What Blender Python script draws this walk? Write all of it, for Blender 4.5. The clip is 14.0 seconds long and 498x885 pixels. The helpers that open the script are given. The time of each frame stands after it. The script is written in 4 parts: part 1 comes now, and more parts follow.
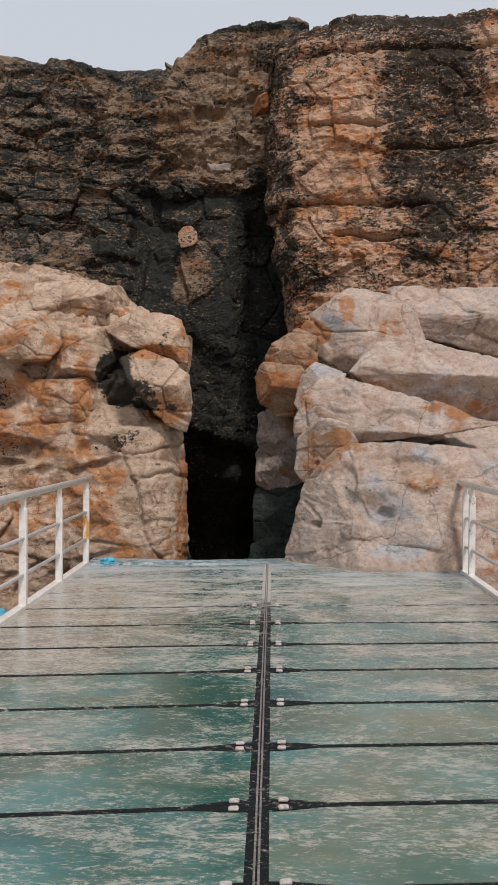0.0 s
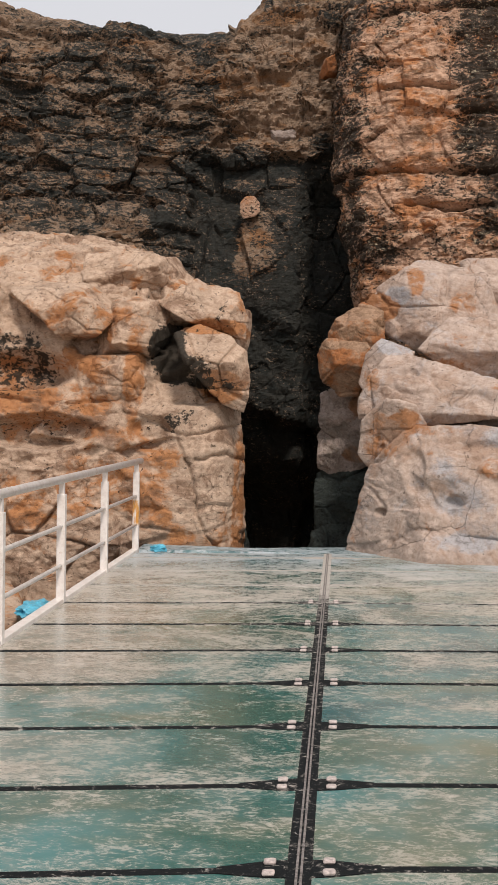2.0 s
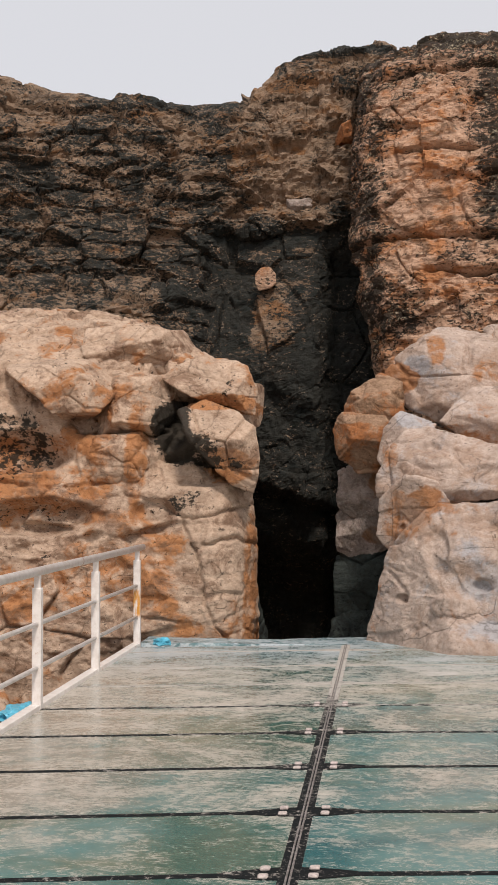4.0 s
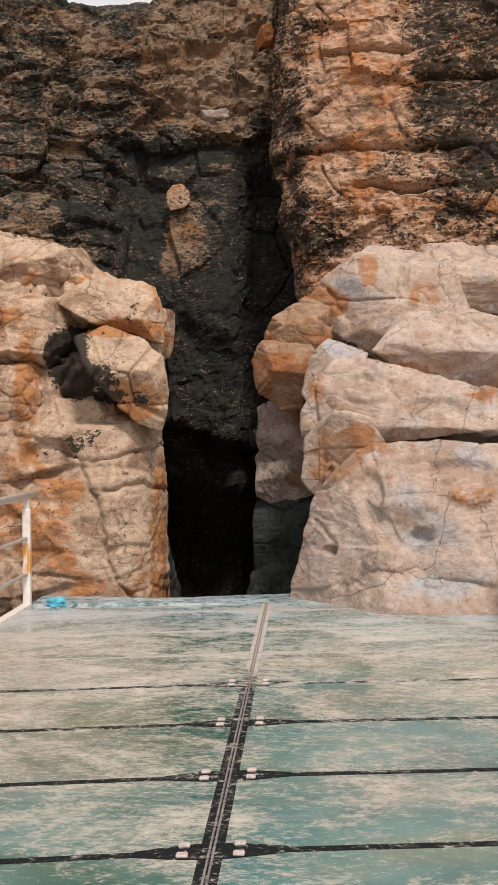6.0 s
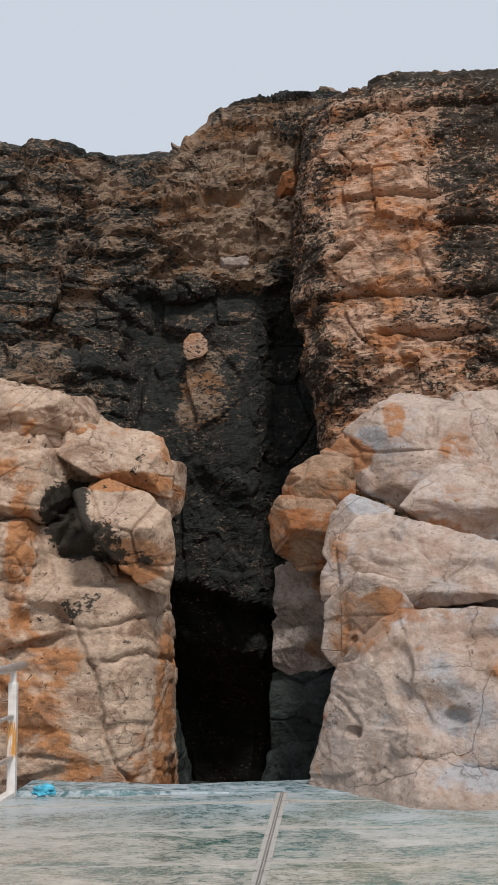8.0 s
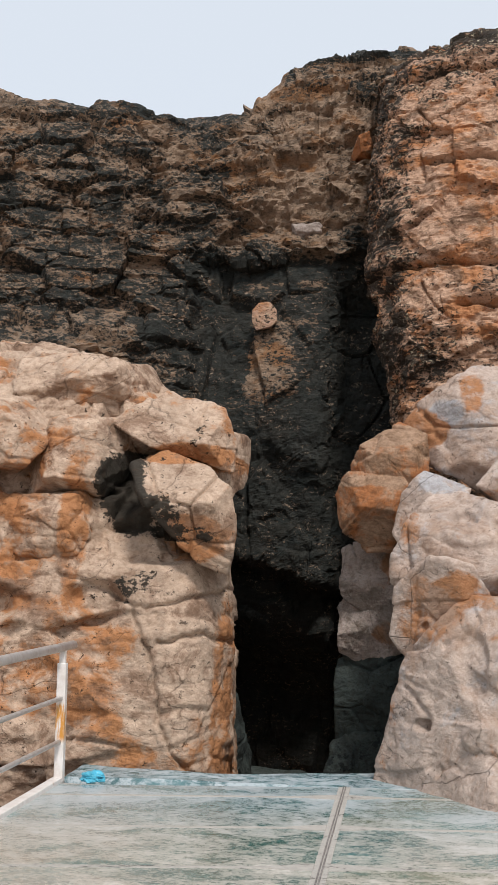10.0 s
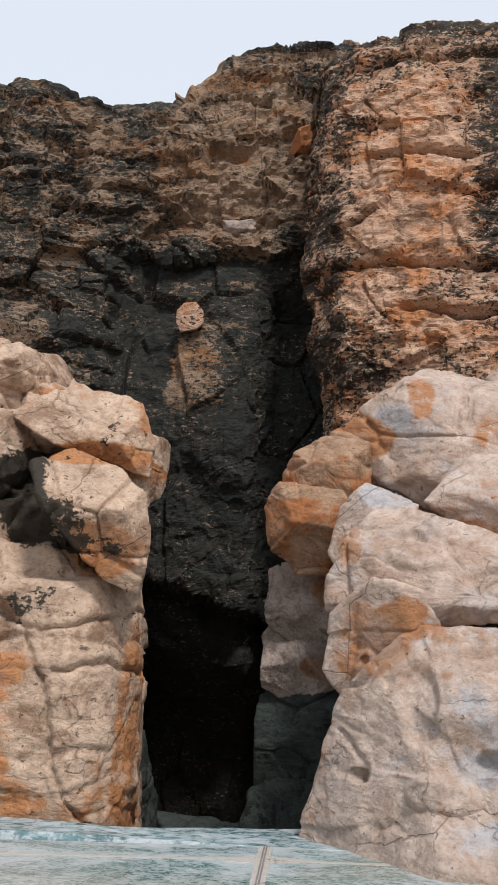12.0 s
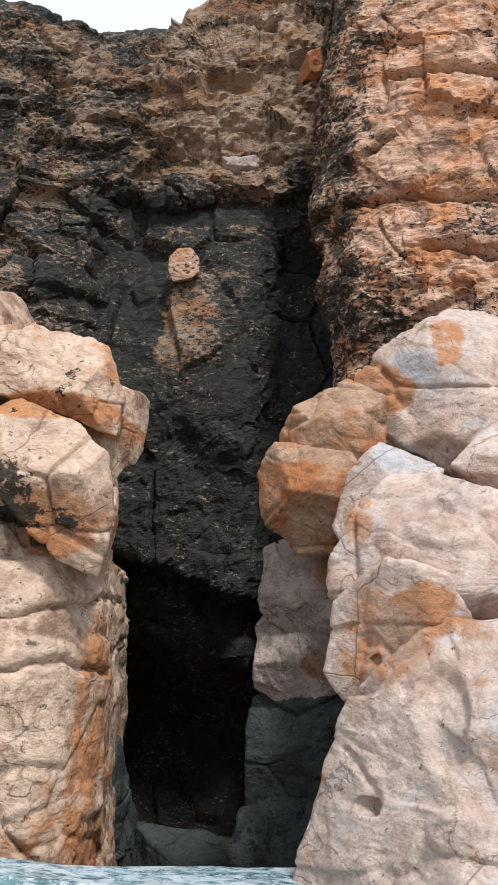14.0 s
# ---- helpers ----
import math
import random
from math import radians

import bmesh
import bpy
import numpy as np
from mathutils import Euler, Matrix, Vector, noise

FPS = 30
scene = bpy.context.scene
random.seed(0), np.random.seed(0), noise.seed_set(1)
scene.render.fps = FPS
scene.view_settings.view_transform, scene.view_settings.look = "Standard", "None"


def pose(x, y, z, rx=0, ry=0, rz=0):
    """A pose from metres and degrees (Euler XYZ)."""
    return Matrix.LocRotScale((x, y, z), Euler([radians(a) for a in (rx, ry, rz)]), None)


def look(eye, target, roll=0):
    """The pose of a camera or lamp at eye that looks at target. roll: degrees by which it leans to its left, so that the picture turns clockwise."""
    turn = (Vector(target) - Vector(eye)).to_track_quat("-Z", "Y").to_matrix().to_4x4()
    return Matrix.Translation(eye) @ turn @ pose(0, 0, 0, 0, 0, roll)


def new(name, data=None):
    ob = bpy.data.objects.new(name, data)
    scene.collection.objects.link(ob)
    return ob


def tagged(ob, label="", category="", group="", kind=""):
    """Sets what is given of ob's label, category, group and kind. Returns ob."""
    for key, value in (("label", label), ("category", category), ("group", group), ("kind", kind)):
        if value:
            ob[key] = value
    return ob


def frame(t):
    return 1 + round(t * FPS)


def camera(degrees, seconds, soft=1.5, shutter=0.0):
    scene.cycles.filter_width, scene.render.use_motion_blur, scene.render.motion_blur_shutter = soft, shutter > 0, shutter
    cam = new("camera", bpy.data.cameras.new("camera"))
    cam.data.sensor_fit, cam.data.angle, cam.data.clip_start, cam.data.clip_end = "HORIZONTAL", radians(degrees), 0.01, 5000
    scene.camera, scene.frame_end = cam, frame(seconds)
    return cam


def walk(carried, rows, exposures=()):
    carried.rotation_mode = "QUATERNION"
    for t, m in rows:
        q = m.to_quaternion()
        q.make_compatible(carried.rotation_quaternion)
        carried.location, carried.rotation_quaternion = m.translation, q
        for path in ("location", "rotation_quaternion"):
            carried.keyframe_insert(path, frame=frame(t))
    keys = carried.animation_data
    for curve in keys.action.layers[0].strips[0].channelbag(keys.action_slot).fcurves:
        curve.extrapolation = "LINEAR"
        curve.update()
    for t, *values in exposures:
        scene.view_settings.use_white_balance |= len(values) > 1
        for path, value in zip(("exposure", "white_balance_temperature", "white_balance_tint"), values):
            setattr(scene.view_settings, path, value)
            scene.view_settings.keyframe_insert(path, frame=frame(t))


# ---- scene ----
cam = camera(22.0, 14.0, soft=0.75)
PATH = [
    (0, (0.11, -0.964, 1.544), (0.074, 1.035, 1.531), 0.4),
    (0.5, (0.096, -0.747, 1.554), (0.03, 1.252, 1.536), 0.4),
    (1, (0.096, -0.453, 1.531), (0.05, 1.546, 1.481), -0.1),
    (1.5, (0.155, -0.216, 1.548), (0.075, 1.782, 1.491), 0.2),
    (2, (0.18, -0.029, 1.571), (0.038, 1.966, 1.523), 0.9),
    (2.5, (0.191, 0.225, 1.603), (0.055, 2.219, 1.673), 0.4),
    (2.7, (0.215, 0.284, 1.598), (0.08, 2.277, 1.691), -0.0),
    (4.8, (0.548, 1.601, 1.579), (0.313, 3.587, 1.642), 0.0),
    (5, (0.517, 1.751, 1.561), (0.291, 3.738, 1.621), 0.2),
    (5.5, (0.429, 2.238, 1.546), (0.282, 4.232, 1.568), -0.6),
    (6, (0.418, 2.695, 1.538), (0.331, 4.693, 1.524), -0.4),
    (6.5, (0.443, 2.991, 1.553), (0.351, 4.989, 1.591), -0.2),
    (7, (0.435, 3.33, 1.588), (0.368, 5.322, 1.755), -0.6),
    (7.5, (0.495, 3.571, 1.597), (0.413, 5.558, 1.809), -0.9),
    (8, (0.511, 3.798, 1.6), (0.378, 5.78, 1.83), -0.2),
    (8.5, (0.485, 4.04, 1.597), (0.35, 6.02, 1.844), -0.3),
    (9, (0.524, 4.219, 1.618), (0.353, 6.198, 1.85), -0.8),
    (9.2, (0.548, 4.233, 1.633), (0.318, 6.207, 1.855), -0.2),
    (11.3, (0.425, 5.198, 1.552), (0.212, 7.179, 1.731), 2.6),
    (11.5, (0.41, 5.336, 1.539), (0.204, 7.312, 1.762), 2.8),
    (12, (0.352, 5.825, 1.543), (0.23, 7.805, 1.79), 2.8),
    (12.5, (0.444, 6.233, 1.56), (0.333, 8.212, 1.831), 3.0),
    (13, (0.406, 6.662, 1.576), (0.289, 8.639, 1.854), 2.8),
    (13.5, (0.459, 7.107, 1.554), (0.327, 9.089, 1.783), 2.5),
    (14, (0.452, 7.563, 1.572), (0.3, 9.545, 1.79), 3.0),
]
walk(cam, [(t, look(eye, target, roll)) for t, eye, target, roll in PATH],
     exposures=((0, -0.38, 6200, 10), (1.5, -0.26, 6350, 11), (2.0, -0.16, 6600, 13), (2.5, -0.38, 6350, 11), (5.0, -0.04, 6800, 14), (5.5, -0.08, 6850, 14), (6.5, 0.08, 6550, 11), (7.0, -0.32, 6150, 9), (7.5, -0.32, 6000, 8), (9.0, -0.14, 6050, 8), (11.5, 0.03, 6080, 9), (12.5, 0.06, 6020, 9), (13.2, 0.2, 6030, 9), (14, 0.46, 5800, 8)))

# ---- world, sun ----
SUN_EL, SUN_AZ = 52.0, 158.0          # degrees; azimuth clockwise from +y
world = bpy.data.worlds.new("sky")
scene.world = world
world.use_nodes = True
wn, wl = world.node_tree.nodes, world.node_tree.links
wn.clear()
sky = wn.new("ShaderNodeTexSky")
sky.sky_type, sky.sun_disc = "NISHITA", False
sky.sun_elevation, sky.sun_rotation = radians(SUN_EL), radians(SUN_AZ)
sky.air_density, sky.dust_density, sky.ozone_density = 1.0, 3.0, 1.0
veil = wn.new("ShaderNodeMixRGB")          # thin high cloud over the blue
veil.inputs[0].default_value = 0.84
veil.inputs[2].default_value = (8.9, 9.05, 9.3, 1)
bg = wn.new("ShaderNodeBackground")
bg.inputs[1].default_value = 0.10
wout = wn.new("ShaderNodeOutputWorld")
wl.new(sky.outputs[0], veil.inputs[1])
wl.new(veil.outputs[0], bg.inputs[0])
wl.new(bg.outputs[0], wout.inputs[0])

sun = new("sun", bpy.data.lights.new("sun", "SUN"))
sun.data.energy, sun.data.angle, sun.data.color = 3.15, radians(10), (1.0, 0.90, 0.80)
az, el = radians(SUN_AZ), radians(SUN_EL)
sun_from = Vector((math.sin(az) * math.cos(el), math.cos(az) * math.cos(el), math.sin(el)))
sun.matrix_world = look(sun_from * 60, (0, 0, 0))


# ---- materials ----
class Nodes:
    """Short hand for building a node material."""

    def __init__(self, name):
        self.mat = bpy.data.materials.new(name)
        self.mat.use_nodes = True
        self.t = self.mat.node_tree
        self.t.nodes.clear()
        self.out = self.t.nodes.new("ShaderNodeOutputMaterial")
        self.b = self.t.nodes.new("ShaderNodeBsdfPrincipled")
        self.t.links.new(self.b.outputs[0], self.out.inputs[0])
        self.geo = self.t.nodes.new("ShaderNodeNewGeometry")
        self.pos = self.geo.outputs["Position"]

    def put(self, socket, value):
        if isinstance(value, bpy.types.NodeSocket):
            self.t.links.new(value, socket)
        elif isinstance(value, (tuple, list)) and len(value) == 3 and socket.type == "RGBA":
            socket.default_value = (*value, 1)
        else:
            socket.default_value = value

    def stretch(self, scale, shift=(0, 0, 0)):
        n = self.t.nodes.new("ShaderNodeMapping")
        self.put(n.inputs[0], self.pos)
        n.inputs["Scale"].default_value, n.inputs["Location"].default_value = scale, shift
        return n.outputs[0]

    def noise(self, scale, detail=6, rough=0.6, vec=None, warp=0.0):
        n = self.t.nodes.new("ShaderNodeTexNoise")
        self.put(n.inputs["Vector"], vec if vec else self.pos)
        n.inputs["Scale"].default_value, n.inputs["Detail"].default_value = scale, detail
        n.inputs["Roughness"].default_value, n.inputs["Distortion"].default_value = rough, warp
        return n.outputs[0]

    def cells(self, scale, feature="DISTANCE_TO_EDGE", vec=None, out=0):
        n = self.t.nodes.new("ShaderNodeTexVoronoi")
        n.feature = feature
        self.put(n.inputs["Vector"], vec if vec else self.pos)
        n.inputs["Scale"].default_value = scale
        return n.outputs[out]

    def span(self, value, a, b, c=0.0, d=1.0):
        n = self.t.nodes.new("ShaderNodeMapRange")
        n.interpolation_type = "SMOOTHSTEP"
        for i, v in enumerate((value, a, b, c, d)):
            self.put(n.inputs[i], v)
        return n.outputs[0]

    def math(self, op, a, b=0.0):
        n = self.t.nodes.new("ShaderNodeMath")
        n.operation = op
        self.put(n.inputs[0], a)
        self.put(n.inputs[1], b)
        return n.outputs[0]

    def mix(self, f, a, b, mode="MIX"):
        n = self.t.nodes.new("ShaderNodeMixRGB")
        n.blend_type = mode
        for i, v in enumerate((f, a, b)):
            self.put(n.inputs[i], v)
        return n.outputs[0]

    def axis(self, i):
        n = self.t.nodes.new("ShaderNodeSeparateXYZ")
        self.put(n.inputs[0], self.pos)
        return n.outputs[i]

    def bump(self, height, strength=0.5, depth=0.02, under=None):
        n = self.t.nodes.new("ShaderNodeBump")
        n.inputs["Strength"].default_value, n.inputs["Distance"].default_value = strength, depth
        self.put(n.inputs["Height"], height)
        if under:
            self.put(n.inputs["Normal"], under)
        self.put(self.b.inputs["Normal"], n.outputs[0])
        return n.outputs[0]

    def done(self, color, rough=0.8, metal=0.0, spec=0.3):
        self.put(self.b.inputs["Base Color"], color)
        self.put(self.b.inputs["Roughness"], rough)
        self.put(self.b.inputs["Metallic"], metal)
        self.put(self.b.inputs["Specular IOR Level"], spec)
        return self.mat


def rock_material(name, pale, warm, brown, dark, warm_at=0.52, dark_at=0.62, flat=1.0, stains_and_shade=(), rust=(), pits=0.66, flecks=0.0, veins=1.4, grime=0.6, speckle=0.5, cool=0.0, chip=1.0, blue=(), micro=0.5, dust=0.3, hair=0.85):
    """Weathered limestone: pale faces, iron-orange patches, brown grime, black crusting; dark spots and rust are (x, z,
    rx, rz, amount), and some dark spots are painted shade.
    """
    m = Nodes(name)
    x, z = m.axis(0), m.axis(2)

    def patches(value, spots):
        for sx, sz, rx, rz, amount in spots:
            dx = m.math("DIVIDE", m.math("SUBTRACT", x, sx), rx)
            dz = m.math("DIVIDE", m.math("SUBTRACT", z, sz), rz)
            r = m.math("ADD", m.math("MULTIPLY", dx, dx), m.math("MULTIPLY", dz, dz))
            value = m.math("ADD", value, m.span(r, 0.3, 1.5, amount, 0.0))
        return value

    bed = m.stretch((1, 1, flat))
    big = m.noise(0.9, 5, 0.55, bed, 0.6)
    mid = m.noise(3.1, 8, 0.66, bed, 0.4)
    fine = m.noise(15, 9, 0.74, bed, 0.3)
    grain = m.noise(70, 5, 0.75)
    away = m.math("SUBTRACT", mid, 0.5)
    c = m.mix(m.span(mid, 0.36, 0.66), pale, tuple(0.76 * v for v in pale))
    if cool:
        c = m.mix(m.math("MULTIPLY", m.span(patches(m.noise(1.7, 9, 0.68, m.stretch((1, 1, 1), (1, 6, 3)), 0.6), blue), 0.52, 0.70), cool), c, (0.35, 0.375, 0.41))
    iron = patches(m.math("ADD", big, m.math("ADD", m.math("MULTIPLY", away, 1.1), m.math("MULTIPLY", m.math("SUBTRACT", fine, 0.5), 0.5))), rust)
    c = m.mix(m.math("MULTIPLY", m.span(iron, warm_at - 0.03, warm_at + 0.17), 0.9), c, warm)
    c = m.mix(m.math("MULTIPLY", m.span(m.noise(1.9, 9, 0.72, m.stretch((1, 1, flat), (7, 3, 1)), 0.5), 0.5, 0.62), 0.8), c, brown)
    # real black crusting, plus the spots that paint shade into recesses and hollows
    crust_and_shade = patches(m.noise(1.6, 10, 0.76, m.stretch((1, 1, flat * 0.9), (2, 9, 5)), 0.7), stains_and_shade)
    crust_and_shade = m.math("ADD", crust_and_shade, m.math("MULTIPLY", m.math("SUBTRACT", fine, 0.5), speckle))
    c = m.mix(m.math("MULTIPLY", m.span(crust_and_shade, dark_at, dark_at + 0.05), 0.94), c, dark)
    c = m.mix(m.math("MULTIPLY", m.span(fine, pits, pits + 0.05), 0.8), c, tuple(0.22 * v for v in brown))
    if flecks:
        spot = m.noise(15, 6, 0.8, m.stretch((1, 1, 1.7), (4, 4, 4)))
        c = m.mix(m.math("MULTIPLY", m.span(spot, 0.565, 0.60), m.math("MULTIPLY", m.span(crust_and_shade, dark_at - 0.1, dark_at + 0.05, 0.3 * flecks, flecks), m.span(m.noise(2.3, 5, 0.6, m.stretch((1, 1, 1.5), (5, 1, 8))), 0.44, 0.6))), c, tuple(min(1.5 * v + 0.04, 0.7) for v in pale))
    wander = m.mix(0.55, m.stretch((1, 1, flat)), m.noise(1.7, 7, 0.62), "ADD")
    edge = m.cells(veins, vec=wander)
    seam = m.math("MULTIPLY", m.span(edge, 0.001 * veins, 0.0065 * veins, 1.0, 0.0), m.span(m.noise(1.3, 3, 0.5, m.stretch((1, 1, 1), (8, 2, 6))), 0.45, 0.53))
    c = m.mix(m.math("MULTIPLY", seam, hair), c, tuple(0.2 * v for v in brown))
    c = m.mix(m.span(fine, 0.34, 0.56, grime, 0.0), c, m.mix(1.0, c, (0.45, 0.37, 0.31), "MULTIPLY"))
    c = m.mix(m.span(grain, 0.45, 0.6, 0.0, dust), c, m.mix(1.0, c, (0.58, 0.52, 0.46), "MULTIPLY"))
    h = m.math("ADD", m.math("MULTIPLY", mid, 0.5), m.math("MULTIPLY", m.noise(13, 6, 0.62, bed, 0.3), micro))
    h = m.math("ADD", h, m.math("MULTIPLY", grain, 0.035))
    h = m.math("SUBTRACT", h, m.math("MULTIPLY", seam, 0.24 * hair))
    m.bump(h, chip, 0.09)
    return m.done(c, m.span(mid, 0.3, 0.7, 0.7, 0.95), 0.0, 0.25)


DARK = (0.013, 0.014, 0.011)
# the strong dark spots around (-1.86, 2.25) paint the shade of the hollow
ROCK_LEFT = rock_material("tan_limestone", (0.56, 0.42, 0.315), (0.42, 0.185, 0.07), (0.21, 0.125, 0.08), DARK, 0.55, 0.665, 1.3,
                          stains_and_shade=((-1.86, 2.25, 0.24, 0.38, 0.45), (-1.6, 2.02, 0.34, 0.2, 0.25), (-1.3, 1.88, 0.3, 0.08, 0.17), (-1.7, 1.48, 0.16, 0.14, 0.13), (-3.7, 2.1, 0.5, 0.4, 0.2), (-3.4, 1.3, 0.6, 0.2, 0.16), (-1.95, 1.35, 0.25, 0.25, 0.12), (-1.4, 0.8, 0.4, 0.7, -0.1)),
                          rust=((-2.45, 0.85, 0.7, 0.55, 0.2), (-3.2, 1.9, 0.9, 0.5, 0.1), (-2.25, 1.9, 0.12, 0.6, 0.28), (-1.25, 1.86, 0.34, 0.2, 0.32), (-1.4, 2.36, 0.4, 0.1, -0.3), (-1.35, 2.57, 0.4, 0.1, 0.36), (-1.5, 2.9, 0.4, 0.12, -0.15), (-1.45, 0.8, 0.35, 0.8, -0.15), (-1.02, 0.5, 0.08, 0.9, 0.2)), pits=0.585, speckle=1.05, veins=1.9, grime=0.55, chip=0.9, micro=0.35, dust=0.2, hair=0.35)
ROCK_RIGHT = rock_material("pale_limestone", (0.52, 0.415, 0.35), (0.35, 0.155, 0.06), (0.36, 0.25, 0.185), DARK, 0.69, 0.9, 1.1, pits=0.605, veins=1.5, grime=0.5, cool=0.7, chip=0.85, micro=0.34, dust=0.16, hair=0.4,
                           blue=((0.84, 3.02, 0.16, 0.14, 0.22), (0.8, 2.4, 0.22, 0.14, 0.18), (1.4, 0.8, 0.4, 0.3, 0.07), (1.76, 1.34, 0.25, 0.12, 0.2), (1.1, 0.95, 0.3, 0.16, 0.08), (1.5, 0.2, 0.4, 0.1, 0.16), (2.4, 2.1, 0.6, 0.12, 0.12)),
                           rust=((0.64, 2.88, 0.26, 0.2, 0.42), (1.07, 3.25, 0.12, 0.24, 0.34), (1.65, 2.92, 0.2, 0.16, 0.26), (0.68, 1.3, 0.3, 0.3, 0.3), (0.9, 1.52, 0.16, 0.13, 0.3), (1.2, 1.4, 0.4, 0.06, 0.2),
                                 (1.6, 2.14, 0.4, 0.12, 0.26), (2.4, 1.9, 0.6, 0.16, 0.28), (1.87, 1.0, 0.22, 0.12, 0.22), (0.52, 2.0, 0.1, 0.2, 0.24), (1.4, 0.25, 0.35, 0.2, 0.1), (2.6, 0.4, 0.5, 0.5, 0.16), (2.6, 3.0, 0.8, 0.14, 0.2)))
# orange stone; its paler block tops and darker undersides are painted light and shade
ROCK_NOSE = rock_material("orange_limestone", (0.38, 0.25, 0.165), (0.33, 0.125, 0.042), (0.15, 0.085, 0.045), DARK, 0.42, 0.8, 1.1, pits=0.62, micro=0.25, hair=0.2, speckle=0.8,
                          stains_and_shade=((0.2, 1.92, 0.4, 0.12, 0.2), (0.1, 2.42, 0.5, 0.05, 0.16)), rust=((0.3, 2.82, 0.4, 0.1, -0.5), (0.2, 2.4, 0.4, 0.05, -0.2)))
ROCK_GREY = rock_material("grey_pink_limestone", (0.43, 0.36, 0.32), (0.26, 0.13, 0.06), (0.18, 0.15, 0.125), DARK, 0.62, 0.74, 1.1, pits=0.62, hair=0.3,
                          stains_and_shade=((0.5, 1.3, 0.2, 0.3, 0.12), (0.2, 0.82, 0.5, 0.12, 0.16)), rust=((0.45, 1.68, 0.15, 0.15, 0.25), (0.35, 1.05, 0.15, 0.12, 0.3)))
# limestone with the deep shade of the cave mouth put into its colour
ROCK_SHADED = rock_material("shade_dark_limestone", (0.055, 0.07, 0.065), (0.05, 0.04, 0.025), (0.025, 0.032, 0.031), (0.009, 0.013, 0.013), 0.66, 0.58, 1.2, hair=0.3)
ROCK_PILLAR = rock_material("orange_cliff_limestone", (0.58, 0.385, 0.27), (0.48, 0.215, 0.09), (0.15, 0.085, 0.05), DARK, 0.48, 0.542, 1.9,
                            stains_and_shade=((0.0, 6.0, 0.5, 3.4, 0.115), (2.6, 6.3, 0.85, 2.2, 0.16), (1.8, 7.8, 1.7, 0.4, 0.07), (1.4, 8.4, 3.0, 0.3, 0.2), (0.5, 4.1, 0.5, 0.5, 0.08), (1.15, 6.0, 0.55, 1.3, -0.1)),
                            rust=((1.2, 6.4, 0.6, 1.0, 0.05), (1.1, 4.55, 0.2, 0.1, 0.3), (2.2, 7.2, 0.5, 0.2, 0.2)), flecks=0.75, pits=0.6, speckle=1.2, hair=0.4)
# dark spots in the recess and cave paint their shade; those higher up are patina
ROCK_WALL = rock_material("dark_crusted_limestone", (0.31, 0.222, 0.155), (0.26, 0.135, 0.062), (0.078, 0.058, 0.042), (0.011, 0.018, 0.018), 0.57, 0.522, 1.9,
                          stains_and_shade=((-0.1, 3.6, 0.55, 2.4, 0.32), (-1.0, 2.2, 1.8, 1.5, 0.4), (-1.25, 4.0, 0.34, 1.1, -0.12), (-1.2, 4.6, 1.2, 1.2, 0.15), (-2.3, 4.6, 0.7, 1.3, 0.12), (-4.2, 6.0, 1.8, 1.6, 0.09), (-0.7, 0.2, 1.8, 1.7, 0.32), (-0.6, 6.9, 1.1, 1.1, -0.09), (-0.4, 8.85, 1.3, 0.2, 0.25), (-3.4, 7.95, 1.4, 0.25, 0.12), (-1.0, 5.55, 1.5, 0.16, 0.12), (-2.2, 7.0, 0.3, 1.2, 0.08)),
                          rust=((-1.25, 4.0, 0.32, 1.1, 0.12), (-2.15, 5.3, 0.16, 0.14, 0.22), (-2.4, 5.0, 0.2, 0.15, 0.2), (-0.8, 8.2, 0.7, 0.16, 0.2)), flecks=0.55, pits=0.6, speckle=1.15, hair=0.5)

# ---- noise on arrays ----
def hash01(ix, iy, iz, seed):
    h = (ix.astype(np.int64) * 374761393 + iy.astype(np.int64) * 668265263 + iz.astype(np.int64) * 2147483647 + seed * 974634777) & 0xFFFFFFFF
    h = ((h ^ (h >> 13)) * 1274126177) & 0xFFFFFFFF
    h = ((h ^ (h >> 15)) * 2246822519) & 0xFFFFFFFF
    return ((h ^ (h >> 16)) & 0xFFFFFF) / float(0xFFFFFF)


def vnoise(p, seed):
    i = np.floor(p).astype(np.int64)
    f = p - i
    f = f * f * f * (f * (f * 6 - 15) + 10)
    r = 0
    for a in (0, 1):
        for b in (0, 1):
            for c in (0, 1):
                w = (f[:, 0] if a else 1 - f[:, 0]) * (f[:, 1] if b else 1 - f[:, 1]) * (f[:, 2] if c else 1 - f[:, 2])
                r = r + w * hash01(i[:, 0] + a, i[:, 1] + b, i[:, 2] + c, seed)
    return r * 2 - 1


def fbm(p, octaves, seed, gain=0.5):
    r, a = 0, 1.0
    for o in range(octaves):
        r = r + a * vnoise(p * 2.03 ** o + 17.3 * o, seed + o)
        a *= gain
    return r


